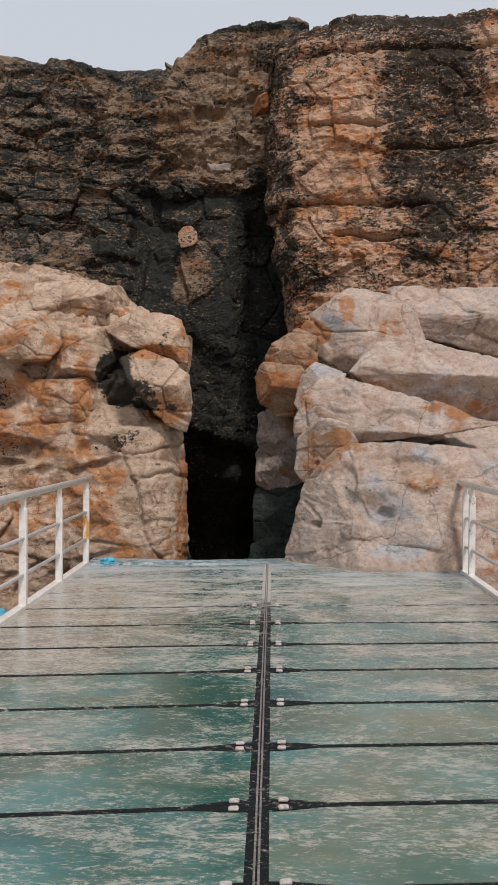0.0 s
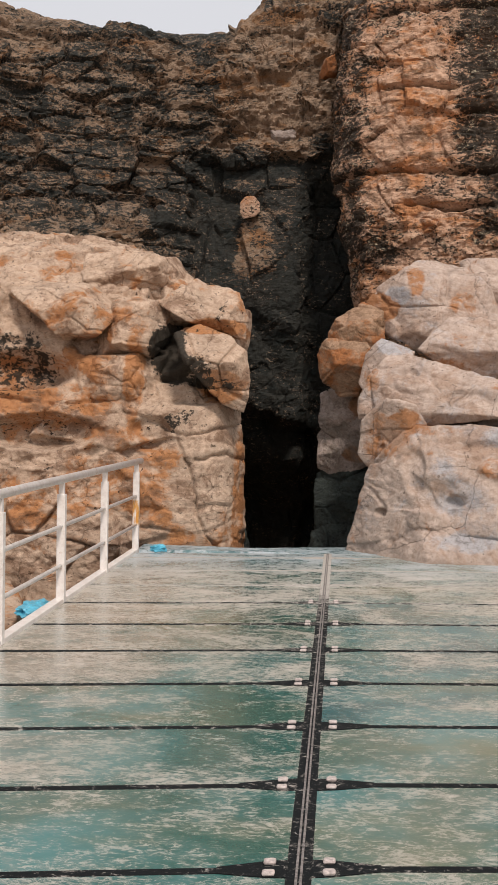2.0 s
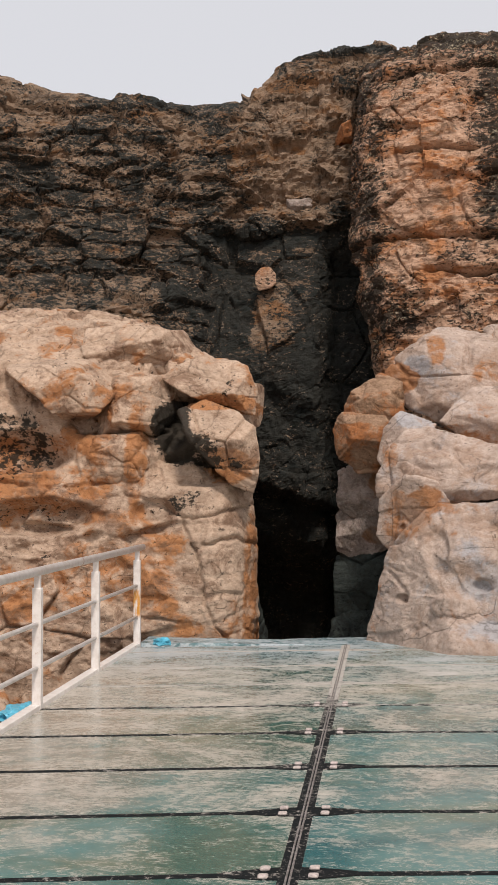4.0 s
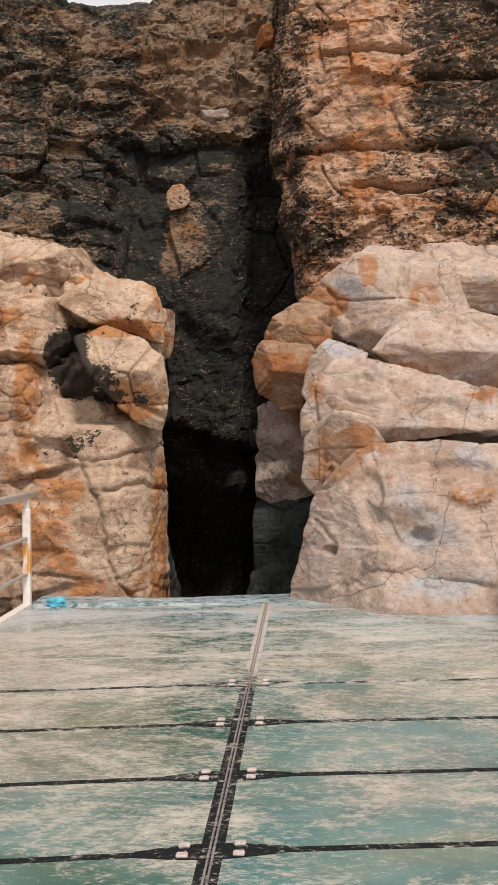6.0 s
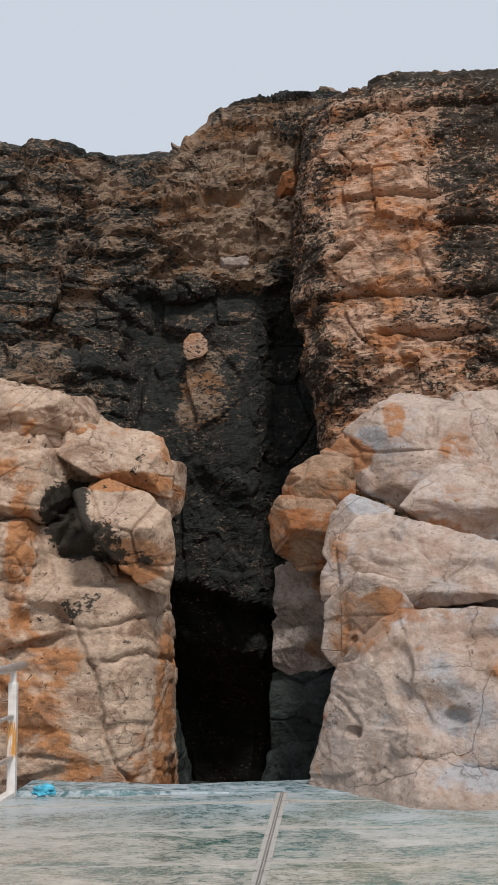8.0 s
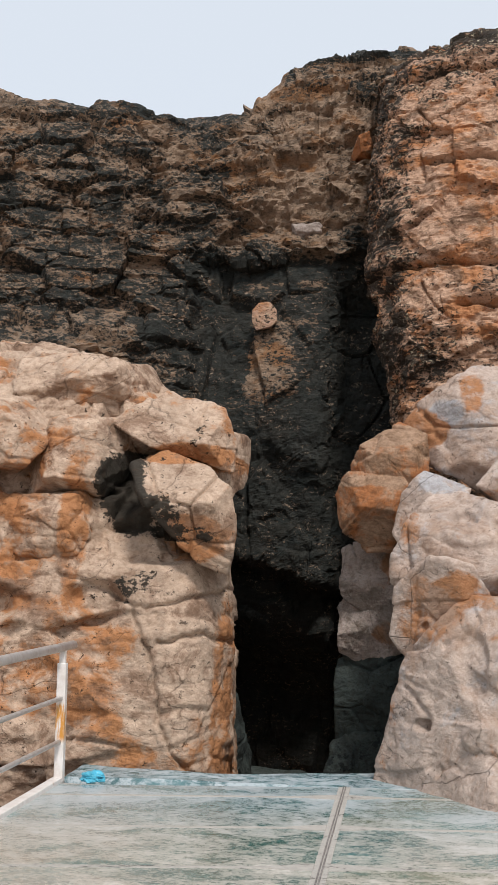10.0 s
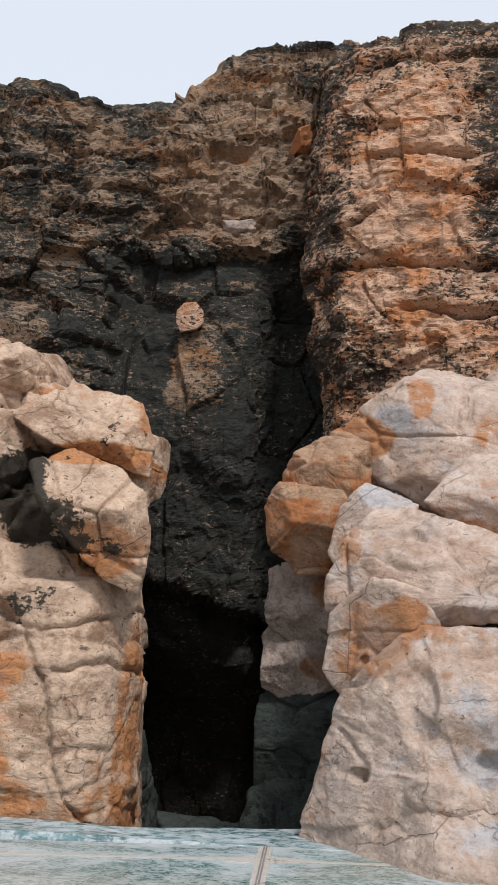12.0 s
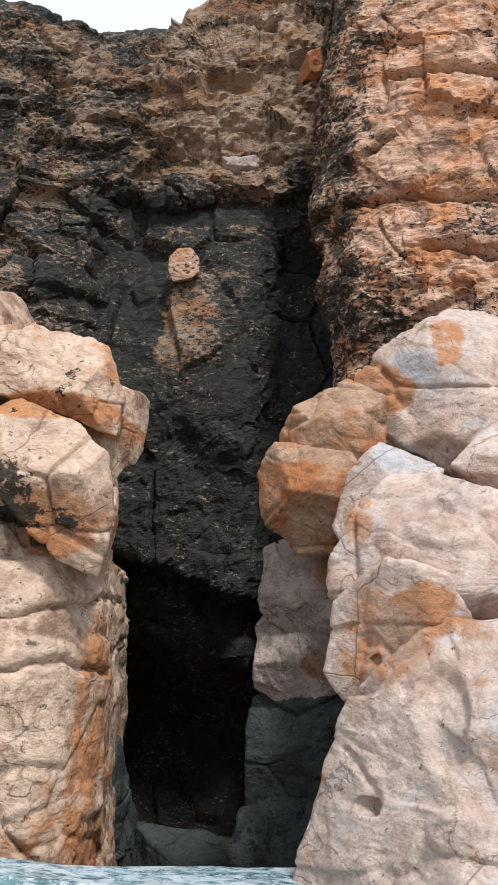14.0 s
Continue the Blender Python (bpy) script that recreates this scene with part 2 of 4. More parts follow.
def cracks(p, seed):
    """Voronoi cells: distance past the nearest joint, and a random number and tilt for each cell."""
    i = np.floor(p).astype(np.int64)
    d1 = np.full(len(p), 9.0)
    d2 = np.full(len(p), 9.0)
    cell = np.zeros(len(p))
    tilt = np.zeros(len(p))
    for a in (-1, 0, 1):
        for b in (-1, 0, 1):
            for c in (-1, 0, 1):
                jx, jy, jz = i[:, 0] + a, i[:, 1] + b, i[:, 2] + c
                v = np.stack([jx + hash01(jx, jy, jz, seed), jy + hash01(jx, jy, jz, seed + 1), jz + hash01(jx, jy, jz, seed + 2)], 1) - p
                d = np.sqrt((v * v).sum(1))
                near = d < d1
                d2 = np.where(near, d1, np.minimum(d2, d))
                k = hash01(jx, jy, jz, seed + 3)
                cell = np.where(near, k, cell)
                tilt = np.where(near, v[:, 0] * (hash01(jx, jy, jz, seed + 4) - 0.5) + v[:, 2] * (hash01(jx, jy, jz, seed + 5) - 0.5), tilt)
                d1 = np.where(near, d, d1)
    return d2 - d1, cell, tilt


def smooth(a, b, x):
    t = np.clip((x - a) / (b - a), 0, 1)
    return t * t * (3 - 2 * t)


def crystal(p, size, seed):
    """Flat faces that meet in sharp ridges, about size across."""
    rnd = np.random.RandomState(seed)
    q = p + 0.06 * size * np.stack([fbm(p * 2 / size + 9 * k, 2, seed + k) for k in range(3)], 1)
    best = np.zeros(len(p))
    for _ in range(6):
        n = rnd.normal(size=3)
        n /= np.linalg.norm(n)
        best = np.maximum(best, np.abs((q @ n / (size * rnd.uniform(0.8, 1.5)) + rnd.uniform(0, 2)) % 2 - 1))
    return best - 0.75


def rock_relief(p, seed, blocks=0.9, bed=0.5, out=0.12, joint=0.06, small=0.25, rough=0.05, strata=0.0):
    """How far a rock face stands proud at the places p: jointed blocks in beds, smaller blocks, and roughness."""
    warp = np.stack([fbm(p * 1.1 + k * 31, 2, seed + 40 + k) for k in range(3)], 1)
    q = p + 0.09 * warp
    e, cell, tilt = cracks(q / np.array([blocks, blocks, blocks * bed]), seed)
    keep = smooth(-0.35, 0.1, vnoise(p * 0.9, seed + 9))
    r = (out * (cell - 0.5) * 2 + out * 2.2 * tilt) * smooth(0.0, 0.07, e) - joint * keep * (1 - smooth(0.0, 0.05, e))
    e, cell, tilt = cracks(q / np.array([small, small, small * bed]), seed + 50)
    busy = 0.25 + 0.75 * smooth(-0.3, 0.4, vnoise(p * 0.7 + 5, seed + 11))
    r = r + ((0.35 * out * (cell - 0.5) * 2 + 0.8 * out * tilt) * smooth(0, 0.13, e) - 0.3 * joint * keep * (1 - smooth(0.0, 0.1, e))) * busy
    e, cell, tilt = cracks(q / np.array([small, small, small * bed]) * 2.7, seed + 70)
    r = r + (0.18 * out * (cell - 0.5) * 2 + 0.4 * out * tilt) * busy * smooth(0, 0.2, e)
    if strata:
        h = (p[:, 2] + 0.08 * warp[:, 2] + 0.05 * p[:, 0]) / 0.29
        k = np.floor(h).astype(np.int64)
        col = np.floor(q[:, 0] / 0.9 + 7 * hash01(k, k, k, seed + 5)).astype(np.int64)
        r = r + strata * (hash01(col, k * 0, k, seed + 6) - 0.5) * 2 - 0.9 * strata * (1 - smooth(0, 0.1, np.minimum(h - k, k + 1 - h)))
    ridge = 1 - np.abs(fbm(p * 3.1, 4, seed + 20, 0.55)) * 1.6
    return r + rough * ridge * 0.7


def mesh_of(name, verts, faces, material, flat=False):
    me = bpy.data.meshes.new(name)
    me.vertices.add(len(verts))
    me.vertices.foreach_set("co", np.asarray(verts, np.float32).ravel())
    me.loops.add(faces.size)
    me.polygons.add(len(faces))
    k = faces.shape[1]
    me.loops.foreach_set("vertex_index", faces.ravel().astype(np.int32))
    me.polygons.foreach_set("loop_start", np.arange(0, faces.size, k, dtype=np.int32))
    me.polygons.foreach_set("use_smooth", np.full(len(faces), not flat))
    me.update(calc_edges=True)
    me.validate()
    me.materials.append(material)
    return me


def resample(points, step, near=None):
    """A polyline, rounded a little and cut in even steps, five times longer ones away from the near part."""
    p = np.array(points, float)
    for _ in range(2):
        q = [p[0]]
        for a, b in zip(p[:-1], p[1:]):
            q += [a * 0.8 + b * 0.2, a * 0.2 + b * 0.8]
        p = np.array(q + [p[-1]])
    s = np.r_[0, np.cumsum(np.linalg.norm(np.diff(p, axis=0), axis=1))]
    t = np.linspace(0, s[-1], int(s[-1] / 0.01) + 2)
    p = np.stack([np.interp(t, s, p[:, k]) for k in range(p.shape[1])], 1)
    if near:
        w = np.r_[0, np.cumsum(np.where(near(p), 1.0, 0.2)[1:]) * (t[1] - t[0])]
        u = np.linspace(0, w[-1], int(w[-1] / step) + 2)
        t2 = np.interp(u, w, t)
    else:
        t2 = np.linspace(0, t[-1], int(t[-1] / step) + 2)
    return np.stack([np.interp(t2, t, p[:, k]) for k in range(p.shape[1])], 1)


def rock_mass(name, plan, centre, profile, relief, material, step=0.035, shape=None, near=None, rows_near=None, sheer=False):
    """A mass of rock: its outline in plan, drawn in towards a centre up its profile of (share, z), then broken up by relief."""
    c = resample(plan, step, near)
    f = resample([(k * 8, z) for k, z in profile], step, rows_near)
    k, z = f[:, 0] / 8, f[:, 1]
    x = c[None, :, 0] + (centre[0] - c[None, :, 0]) * k[:, None]
    y = c[None, :, 1] + (centre[1] - c[None, :, 1]) * k[:, None]
    zz = np.repeat(z[:, None], len(c), 1)
    if shape:
        x, y, zz = shape(x, y, zz)
    p = np.stack([x, y, zz], 2)
    du, dv = np.gradient(p, axis=1), np.gradient(p, axis=0)
    n = np.cross(du, dv)
    n /= np.linalg.norm(n, axis=2, keepdims=True) + 1e-9
    flat = p.reshape(-1, 3)
    d = relief(flat).reshape(p.shape[:2])
    p = p + n * d[:, :, None]
    rows, cols = p.shape[:2]
    i = np.arange(rows * cols).reshape(rows, cols)
    faces = np.stack([i[:-1, :-1], i[:-1, 1:], i[1:, 1:], i[1:, :-1]], 2).reshape(-1, 4)
    return new(name, mesh_of(name, p.reshape(-1, 3), faces, material, sheer))


def beds(p, seams, seed):
    """Long bedding cracks at (z, x0, x1, depth, step): a groove, and the bed above standing proud by step."""
    r = 0
    wave = 0.05 * fbm(p * np.array([1.6, 1.6, 0.01]), 4, seed)
    for z0, x0, x1, depth, step in seams:
        h = p[:, 2] - z0 - wave
        on = smooth(x0 - 0.2, x0, p[:, 0]) * (1 - smooth(x1, x1 + 0.2, p[:, 0]))
        r = r - on * depth * np.exp(-(h / 0.028) ** 2) + on * step * smooth(-0.01, 0.02, h) * (1 - smooth(0.15, 0.5, h))
    return r


def dents(p, spots):
    """Hollows (negative) and bulges at (x, z, rx, rz, depth) on a face."""
    r = 0
    for x, z, rx, rz, d in spots:
        q = ((p[:, 0] - x) / rx) ** 2 + ((p[:, 2] - z) / rz) ** 2
        r = r + d * (1 - smooth(0.4, 1.3, q))
    return r


def fissures(p, lines, seed, depth=0.06, width=0.017):
    """Narrow cracks along lines of (x, z) on a face."""
    q = p[:, [0, 2]] + 0.035 * np.stack([fbm(p * 5.0, 3, seed), fbm(p * 5.0 + 40, 3, seed + 1)], 1)
    near = np.full(len(p), 9.0)
    for line in lines:
        for a, b in zip(line[:-1], line[1:]):
            a, e = np.array(a), np.array(b) - np.array(a)
            t = np.clip((q - a) @ e / (e @ e), 0, 1)
            near = np.minimum(near, np.linalg.norm(q - a - t[:, None] * e, axis=1))
    return -depth * np.exp(-(near / width) ** 2)


def cut_stone(name, at, facets, seed, material, amount=1.0, detail=130, parent=None):
    """A stone cut by facets of (azimuth from the front, elevation, distance), roughened."""
    az, el, off = np.radians([f[0] for f in facets]), np.radians([f[1] for f in facets]), np.array([f[2] for f in facets])
    rnd = np.random.RandomState(seed)
    az, el = az + rnd.uniform(-0.24, 0.24, len(az)), el + rnd.uniform(-0.2, 0.2, len(el))
    nrm = np.stack([np.sin(az) * np.cos(el), -np.cos(az) * np.cos(el), np.sin(el)], 1)
    T, P = np.meshgrid(np.linspace(0, math.pi, detail + 1), np.linspace(0, 2 * math.pi, 2 * detail, endpoint=False), indexing="ij")
    d = np.stack([np.sin(T) * np.cos(P), np.sin(T) * np.sin(P), np.cos(T)], 2).reshape(-1, 3)
    extra = rnd.normal(size=(7, 3))
    extra /= np.linalg.norm(extra, axis=1, keepdims=True)
    reach = 1 / np.maximum(extra @ nrm.T, 1e-3) * off
    nrm, off = np.r_[nrm, extra], np.r_[off, reach.min(1) * rnd.uniform(0.72, 0.92, 7)]
    g = np.maximum(d @ nrm.T, 1e-3) / off
    p = d * ((g ** 80).sum(1) ** (-1 / 80))[:, None] + np.array(at)
    s = float(np.median(off))
    lump = (0.10 * s * fbm(p * 1.1 / s, 3, seed) + 0.20 * s * crystal(p, 0.8 * s, seed) + 0.08 * s * crystal(p, 0.3 * s, seed + 1)) * amount
    p = p + d * (lump + rock_relief(p, seed, s * 1.3, 0.8, 0.055 * s * amount, 0.05 * s * amount, s * 0.45, 0.05 * s * amount, 0.03 * s * amount))[:, None]
    i = np.arange(len(d)).reshape(detail + 1, 2 * detail)
    j = np.roll(i, -1, axis=1)
    faces = np.stack([i[:-1], i[1:], j[1:], j[:-1]], 2).reshape(-1, 4)
    ob = new(name, mesh_of(name, p, faces, material))
    ob.parent = parent
    return ob


def hewn(name, outline, y, thick, facets, seed, material, amount=1.0, sharp=170, detail=130, parent=None, cracked=(), spots=()):
    """A convex stone: its outline in (x, z) at the depth y, cut in front by facets (x, z, y, gx, gz) whose depth grows by gx and gz a metre, roughened."""
    o = np.array(outline, float)
    area = float(np.sum(o[:, 0] * np.roll(o[:, 1], -1) - np.roll(o[:, 0], -1) * o[:, 1]))
    o = o if area > 0 else o[::-1]
    c = np.array([o[:, 0].mean(), y + 0.4 * thick, o[:, 1].mean()])
    nrm, off = [], []
    for a, b in zip(o, np.roll(o, -1, axis=0)):
        e = b - a
        n = np.array([e[1], 0.16 * np.linalg.norm(e), -e[0]])
        n /= np.linalg.norm(n)
        nrm.append(n)
        off.append(n @ (np.array([(a[0] + b[0]) / 2, y, (a[1] + b[1]) / 2]) - c))
    for fx, fz, fy, gx, gz in (*facets, (c[0], c[2], min([y] + [f[2] for f in facets]) - 0.02, 0.0, 0.0)):
        n = np.array([gx, -1.0, gz]) / math.sqrt(1 + gx * gx + gz * gz)
        nrm.append(n)
        off.append(n @ (np.array([fx, fy, fz]) - c))
    nrm.append(np.array([0, 1.0, 0]))
    off.append(thick)
    nrm, off = np.array(nrm), np.maximum(np.array(off), 0.03)
    T, P = np.meshgrid(np.linspace(0, math.pi, detail + 1), np.linspace(0, 2 * math.pi, 2 * detail, endpoint=False), indexing="ij")
    d = np.stack([np.sin(T) * np.cos(P), np.cos(T), np.sin(T) * np.sin(P)], 2).reshape(-1, 3)
    # the stone is longer in one way than in another: spread the directions likewise
    d = d * np.array([np.ptp(o[:, 0]), thick, np.ptp(o[:, 1])])
    d /= np.linalg.norm(d, axis=1, keepdims=True)
    g = np.maximum(d @ nrm.T, 1e-3) / off
    m = g.max(1, keepdims=True)
    p = d * (1 / (m[:, 0] * (((g / m) ** sharp).sum(1) ** (1 / sharp))))[:, None] + c
    s = min(0.5, float(np.median(off)))
    lump = 0.04 * s * fbm(p * 2.1, 4, seed) + 0.11 * s * crystal(p, 0.5, seed) + 0.06 * s * crystal(p, 0.17, seed + 1) + 0.035 * s * crystal(p, 0.07, seed + 2)
    lump = lump + rock_relief(p, seed, 0.7, 0.7, 0.045 * s, 0.07 * s, 0.26, 0.03 * s)
    lump = amount * lump + (fissures(p, cracked, seed, 0.035, 0.02) if cracked else 0) + (dents(p, spots) if spots else 0)
    out = ((g / m) ** 24) @ nrm
    p = p + out / np.linalg.norm(out, axis=1, keepdims=True) * lump[:, None]
    i = np.arange(len(d)).reshape(detail + 1, 2 * detail)
    j = np.roll(i, -1, axis=1)
    faces = np.stack([i[:-1], j[:-1], j[1:], i[1:]], 2).reshape(-1, 4)
    ob = new(name, mesh_of(name, p, faces, material))
    ob.parent = parent
    return ob


# ---- the cliff ----
def skyline(x):
    """How much the rim of the cliff rises along x."""
    return np.interp(x, [-9, -5.6, -4.7, -3.8, -2.7, -2.2, -1.85, -1.6, -1.2, -0.7, -0.1, 0.5, 2, 9], [0.82, 0.48, 0.33, 0.26, 0.28, 0.25, 0.3, 0.58, 0.84, 0.96, 1.13, 1.2, 1.18, 1.2])


def wall_shape(x, y, z):
    top = smooth(5.6, 7.6, z)
    z = z + top * (skyline(x) - 0.1 + 0.05 * np.sin(x * 5.1))
    recess = smooth(-2.35, -2.15, x) * (1 - smooth(5.62, 5.78, z + 0.06 * np.sin(3 * x)))
    low = z + 0.32 * (x + 1.0)
    cave = (0.1 * (1 - smooth(2.6, 3.2, low)) + 0.25 * (1 - smooth(1.4, 1.62, low)) + 0.7 * (1 - smooth(-0.2, 1.1, low))) * smooth(-2.2, -1.9, x)
    cave = cave + 0.25 * smooth(-0.6, -0.3, x) * (1 - smooth(5.0, 5.6, z))
    ledge = (1 - smooth(-3.0, -2.5, x)) * (1 - smooth(4.2, 4.9, z))
    return x, y + 0.3 * recess + 2.2 * cave - 0.7 * ledge, z


def wall_relief(p):
    inside = smooth(-2.4, -2.1, p[:, 0]) * (1 - smooth(5.5, 5.8, p[:, 2]))
    bedded = rock_relief(p, 3, 0.8, 0.5, 0.13, 0.1, 0.3, 0.05, 0.06)
    upright = rock_relief(p, 4, 0.7, 1.5, 0.075, 0.06, 0.3, 0.05)
    return (bedded * (1 - inside) + upright * inside) * (1 - 0.6 * smooth(7.3, 8.0, p[:, 2] - skyline(p[:, 0])))


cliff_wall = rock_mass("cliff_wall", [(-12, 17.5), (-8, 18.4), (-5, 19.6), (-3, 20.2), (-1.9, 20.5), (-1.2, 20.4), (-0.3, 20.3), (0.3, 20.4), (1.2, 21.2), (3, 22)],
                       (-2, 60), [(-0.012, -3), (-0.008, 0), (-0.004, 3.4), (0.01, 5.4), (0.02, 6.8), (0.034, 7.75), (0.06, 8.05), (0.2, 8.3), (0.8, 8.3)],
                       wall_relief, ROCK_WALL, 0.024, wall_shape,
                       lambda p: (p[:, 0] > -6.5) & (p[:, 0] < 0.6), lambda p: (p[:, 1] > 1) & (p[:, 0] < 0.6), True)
tagged(cliff_wall, "dark crusted limestone cliff with bedded ledges", "cliff", kind="structure")


def pillar_shape(x, y, z):
    top = smooth(5.5, 8.0, z)
    foot = 1 - smooth(3.4, 5.4, z)
    return x + 0.32 * foot, y, z + top * (0.215 + 0.06 * np.sin(x * 1.7 - 1.0) + 0.06 * x)


BEDS = ((6.45, 0.8, 1.7, 0.16, 0.06), (5.15, 0.1, 2.4, 0.14, 0.04), (4.63, 1.2, 2.2, 0.2, 0.1), (7.75, 0.6, 3.5, 0.14, 0.08), (6.05, 2.0, 4.0, 0.14, 0.06))
cliff_pillar = rock_mass("cliff_pillar", [(0.9, 23.5), (0.25, 21.5), (0.06, 20.3), (-0.02, 19.7), (0.25, 19.1), (0.8, 18.75), (1.6, 18.6), (3, 18.4), (5, 18.0), (12, 16.5)],
                         (3, 44), [(-0.02, -2), (0.0, 3), (0.0, 4.3), (0.01, 5.0), (0.026, 6.5), (0.045, 7.6), (0.07, 8.1), (0.12, 8.35), (0.8, 8.5)],
                         lambda p: rock_relief(p, 8, 0.8, 0.7, 0.065, 0.045, 0.24, 0.07, 0.02) + beds(p, BEDS, 6), ROCK_PILLAR, 0.024, pillar_shape,
                         lambda p: (p[:, 0] < 4.3) & (p[:, 1] < 21), lambda p: (p[:, 1] > 2.6) & (p[:, 0] < 1.0), True)
tagged(cliff_pillar, "orange-brown bedded limestone buttress of the cliff", "cliff", kind="structure")

# ---- the outcrops at the cave mouth ----
LEFT_SPOTS = ((-1.6, 2.62, 0.7, 0.08, -0.3), (-2.1, 2.75, 0.12, 0.4, -0.2), (-2.45, 2.27, 0.5, 0.07, -0.2), (-1.95, 2.3, 0.25, 0.4, -0.14), (-1.6, 1.85, 0.5, 0.22, -0.16), (-2.6, 2.4, 0.5, 0.15, -0.12), (-3.6, 2.05, 0.6, 0.25, -0.35), (-3.3, 1.3, 0.7, 0.2, -0.28), (-2.05, 1.3, 0.25, 0.2, -0.12))


LEFT_CRACKS = (((-2.61, 2.24), (-2.33, 2.23), (-2.16, 2.44), (-2.08, 2.58)), ((-2.31, 3.26), (-2.31, 2.98), (-2.66, 2.92)),
               ((-2.17, 3.27), (-1.75, 3.19), (-1.28, 3.02), (-1.0, 2.85)), ((-1.98, 3.18), (-1.87, 2.95), (-1.74, 2.98), (-2.04, 2.77), (-2.22, 2.62)),
               ((-2.08, 2.54), (-1.8, 2.57), (-1.58, 2.62)), ((-1.72, 1.3), (-1.66, 1.0), (-1.56, 0.87), (-1.52, 0.62), (-1.47, 0.36), (-1.38, 0.11), (-1.22, -0.07)),
               ((-2.38, 1.54), (-2.01, 1.47), (-1.63, 1.26), (-1.37, 1.32), (-1.06, 1.42)), ((-1.53, 1.01), (-1.17, 1.07), (-0.99, 0.95)), ((-2.37, 0.18), (-2.01, 0.22), (-1.74, 0.17)),
               ((-4.2, 3.0), (-3.4, 2.9), (-2.7, 3.05)), ((-4.0, 1.75), (-3.2, 1.62), (-2.5, 1.7)))
RIGHT_CRACKS = (((0.5, 1.0), (0.69, 1.02), (0.74, 1.2), (0.99, 1.36)), ((0.83, 1.07), (1.02, 1.23), (0.99, 1.36)), ((0.51, 0.74), (0.66, 0.6), (0.71, 0.45)),
                ((2.03, 1.24), (2.0, 0.7), (1.93, 0.46)), ((1.0, 0.45), (1.19, 0.16), (1.29, -0.08)), ((1.06, 1.78), (1.0, 1.62), (0.93, 1.56)))


def left_relief(p):
    calm = 1 - 0.6 * smooth(-2.0, -1.7, p[:, 0]) * (1 - smooth(1.5, 1.8, p[:, 2]))
    return (rock_relief(p, 14, 0.8, 0.75, 0.075, 0.055, 0.3, 0.05, 0.008) + 0.15 * crystal(p, 0.6, 71) + 0.06 * crystal(p, 0.22, 72)) * calm + dents(p, LEFT_SPOTS) + fissures(p, LEFT_CRACKS, 46)


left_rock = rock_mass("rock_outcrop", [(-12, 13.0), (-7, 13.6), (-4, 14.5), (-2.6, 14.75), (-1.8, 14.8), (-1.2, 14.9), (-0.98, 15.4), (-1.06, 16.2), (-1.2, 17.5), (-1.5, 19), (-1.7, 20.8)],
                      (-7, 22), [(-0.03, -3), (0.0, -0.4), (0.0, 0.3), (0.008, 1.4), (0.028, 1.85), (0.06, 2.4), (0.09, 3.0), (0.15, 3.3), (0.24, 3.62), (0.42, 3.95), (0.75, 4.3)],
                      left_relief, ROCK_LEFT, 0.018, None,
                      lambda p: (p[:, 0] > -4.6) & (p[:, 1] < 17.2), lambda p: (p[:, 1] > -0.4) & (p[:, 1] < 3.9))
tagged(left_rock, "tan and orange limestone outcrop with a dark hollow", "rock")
hewn("ledge_block", ((-1.75, 2.45), (-1.49, 2.57), (-1.13, 2.43), (-0.93, 2.27), (-0.90, 1.94), (-0.96, 1.56), (-1.19, 1.66), (-1.5, 2.02)), 15.0, 0.8,
     ((-1.3, 2.24, 14.78, 0.1, 0.75), (-1.3, 2.1, 14.72, 0.12, -0.4), (-0.95, 2.0, 14.85, 1.2, 0.0)), 31, ROCK_LEFT, 1.0, parent=left_rock)
hewn("ledge_block", ((-2.0, 2.82), (-1.72, 3.05), (-1.33, 3.1), (-1.1, 2.97), (-0.98, 2.71), (-1.02, 2.36), (-1.22, 2.44), (-1.66, 2.70)), 15.6, 0.9,
     ((-1.4, 2.8, 15.22, 0.12, 0.8), (-1.3, 2.64, 15.16, 0.1, -0.9), (-1.0, 2.6, 15.4, 1.3, 0.0)), 33, ROCK_LEFT, 1.0, parent=left_rock)
cut_stone("ledge_block", (-1.24, 16.3, 2.58), ((0, 15, 0.42), (60, 5, 0.22), (90, -5, 0.16), (0, 70, 0.34), (0, -70, 0.42), (-90, 0, 0.3), (180, 0, 0.5)), 35, ROCK_LEFT, 0.8, parent=left_rock)
cut_stone("ledge_block", (-2.5, 15.15, 1.95), ((-5, 20, 0.34), (5, -30, 0.3), (-60, 0, 0.4), (70, 5, 0.36), (0, 80, 0.28), (0, -80, 0.26), (180, 0, 0.5)), 37, ROCK_LEFT, 0.8, parent=left_rock)
cut_stone("ledge_block", (-2.32, 15.15, 2.55), ((-10, 25, 0.36), (15, -20, 0.34), (-70, 0, 0.26), (75, 0, 0.3), (0, 80, 0.32), (0, -75, 0.3), (180, 0, 0.5)), 39, ROCK_LEFT, 0.8, parent=left_rock)
cut_stone("ledge_block", (-3.05, 15.2, 2.72), ((-5, 35, 0.36), (5, -25, 0.4), (-80, 0, 0.7), (75, 0, 0.55), (0, 80, 0.3), (0, -75, 0.3), (180, 0, 0.6)), 41, ROCK_LEFT, 0.8, parent=left_rock)
cut_stone("ledge_block", (-2.4, 15.9, 3.2), ((0, 40, 0.4), (5, -25, 0.36), (-80, 0, 0.6), (75, 0, 0.5), (0, 80, 0.3), (0, -75, 0.3), (180, 0, 0.6)), 43, ROCK_LEFT, 0.8, parent=left_rock)

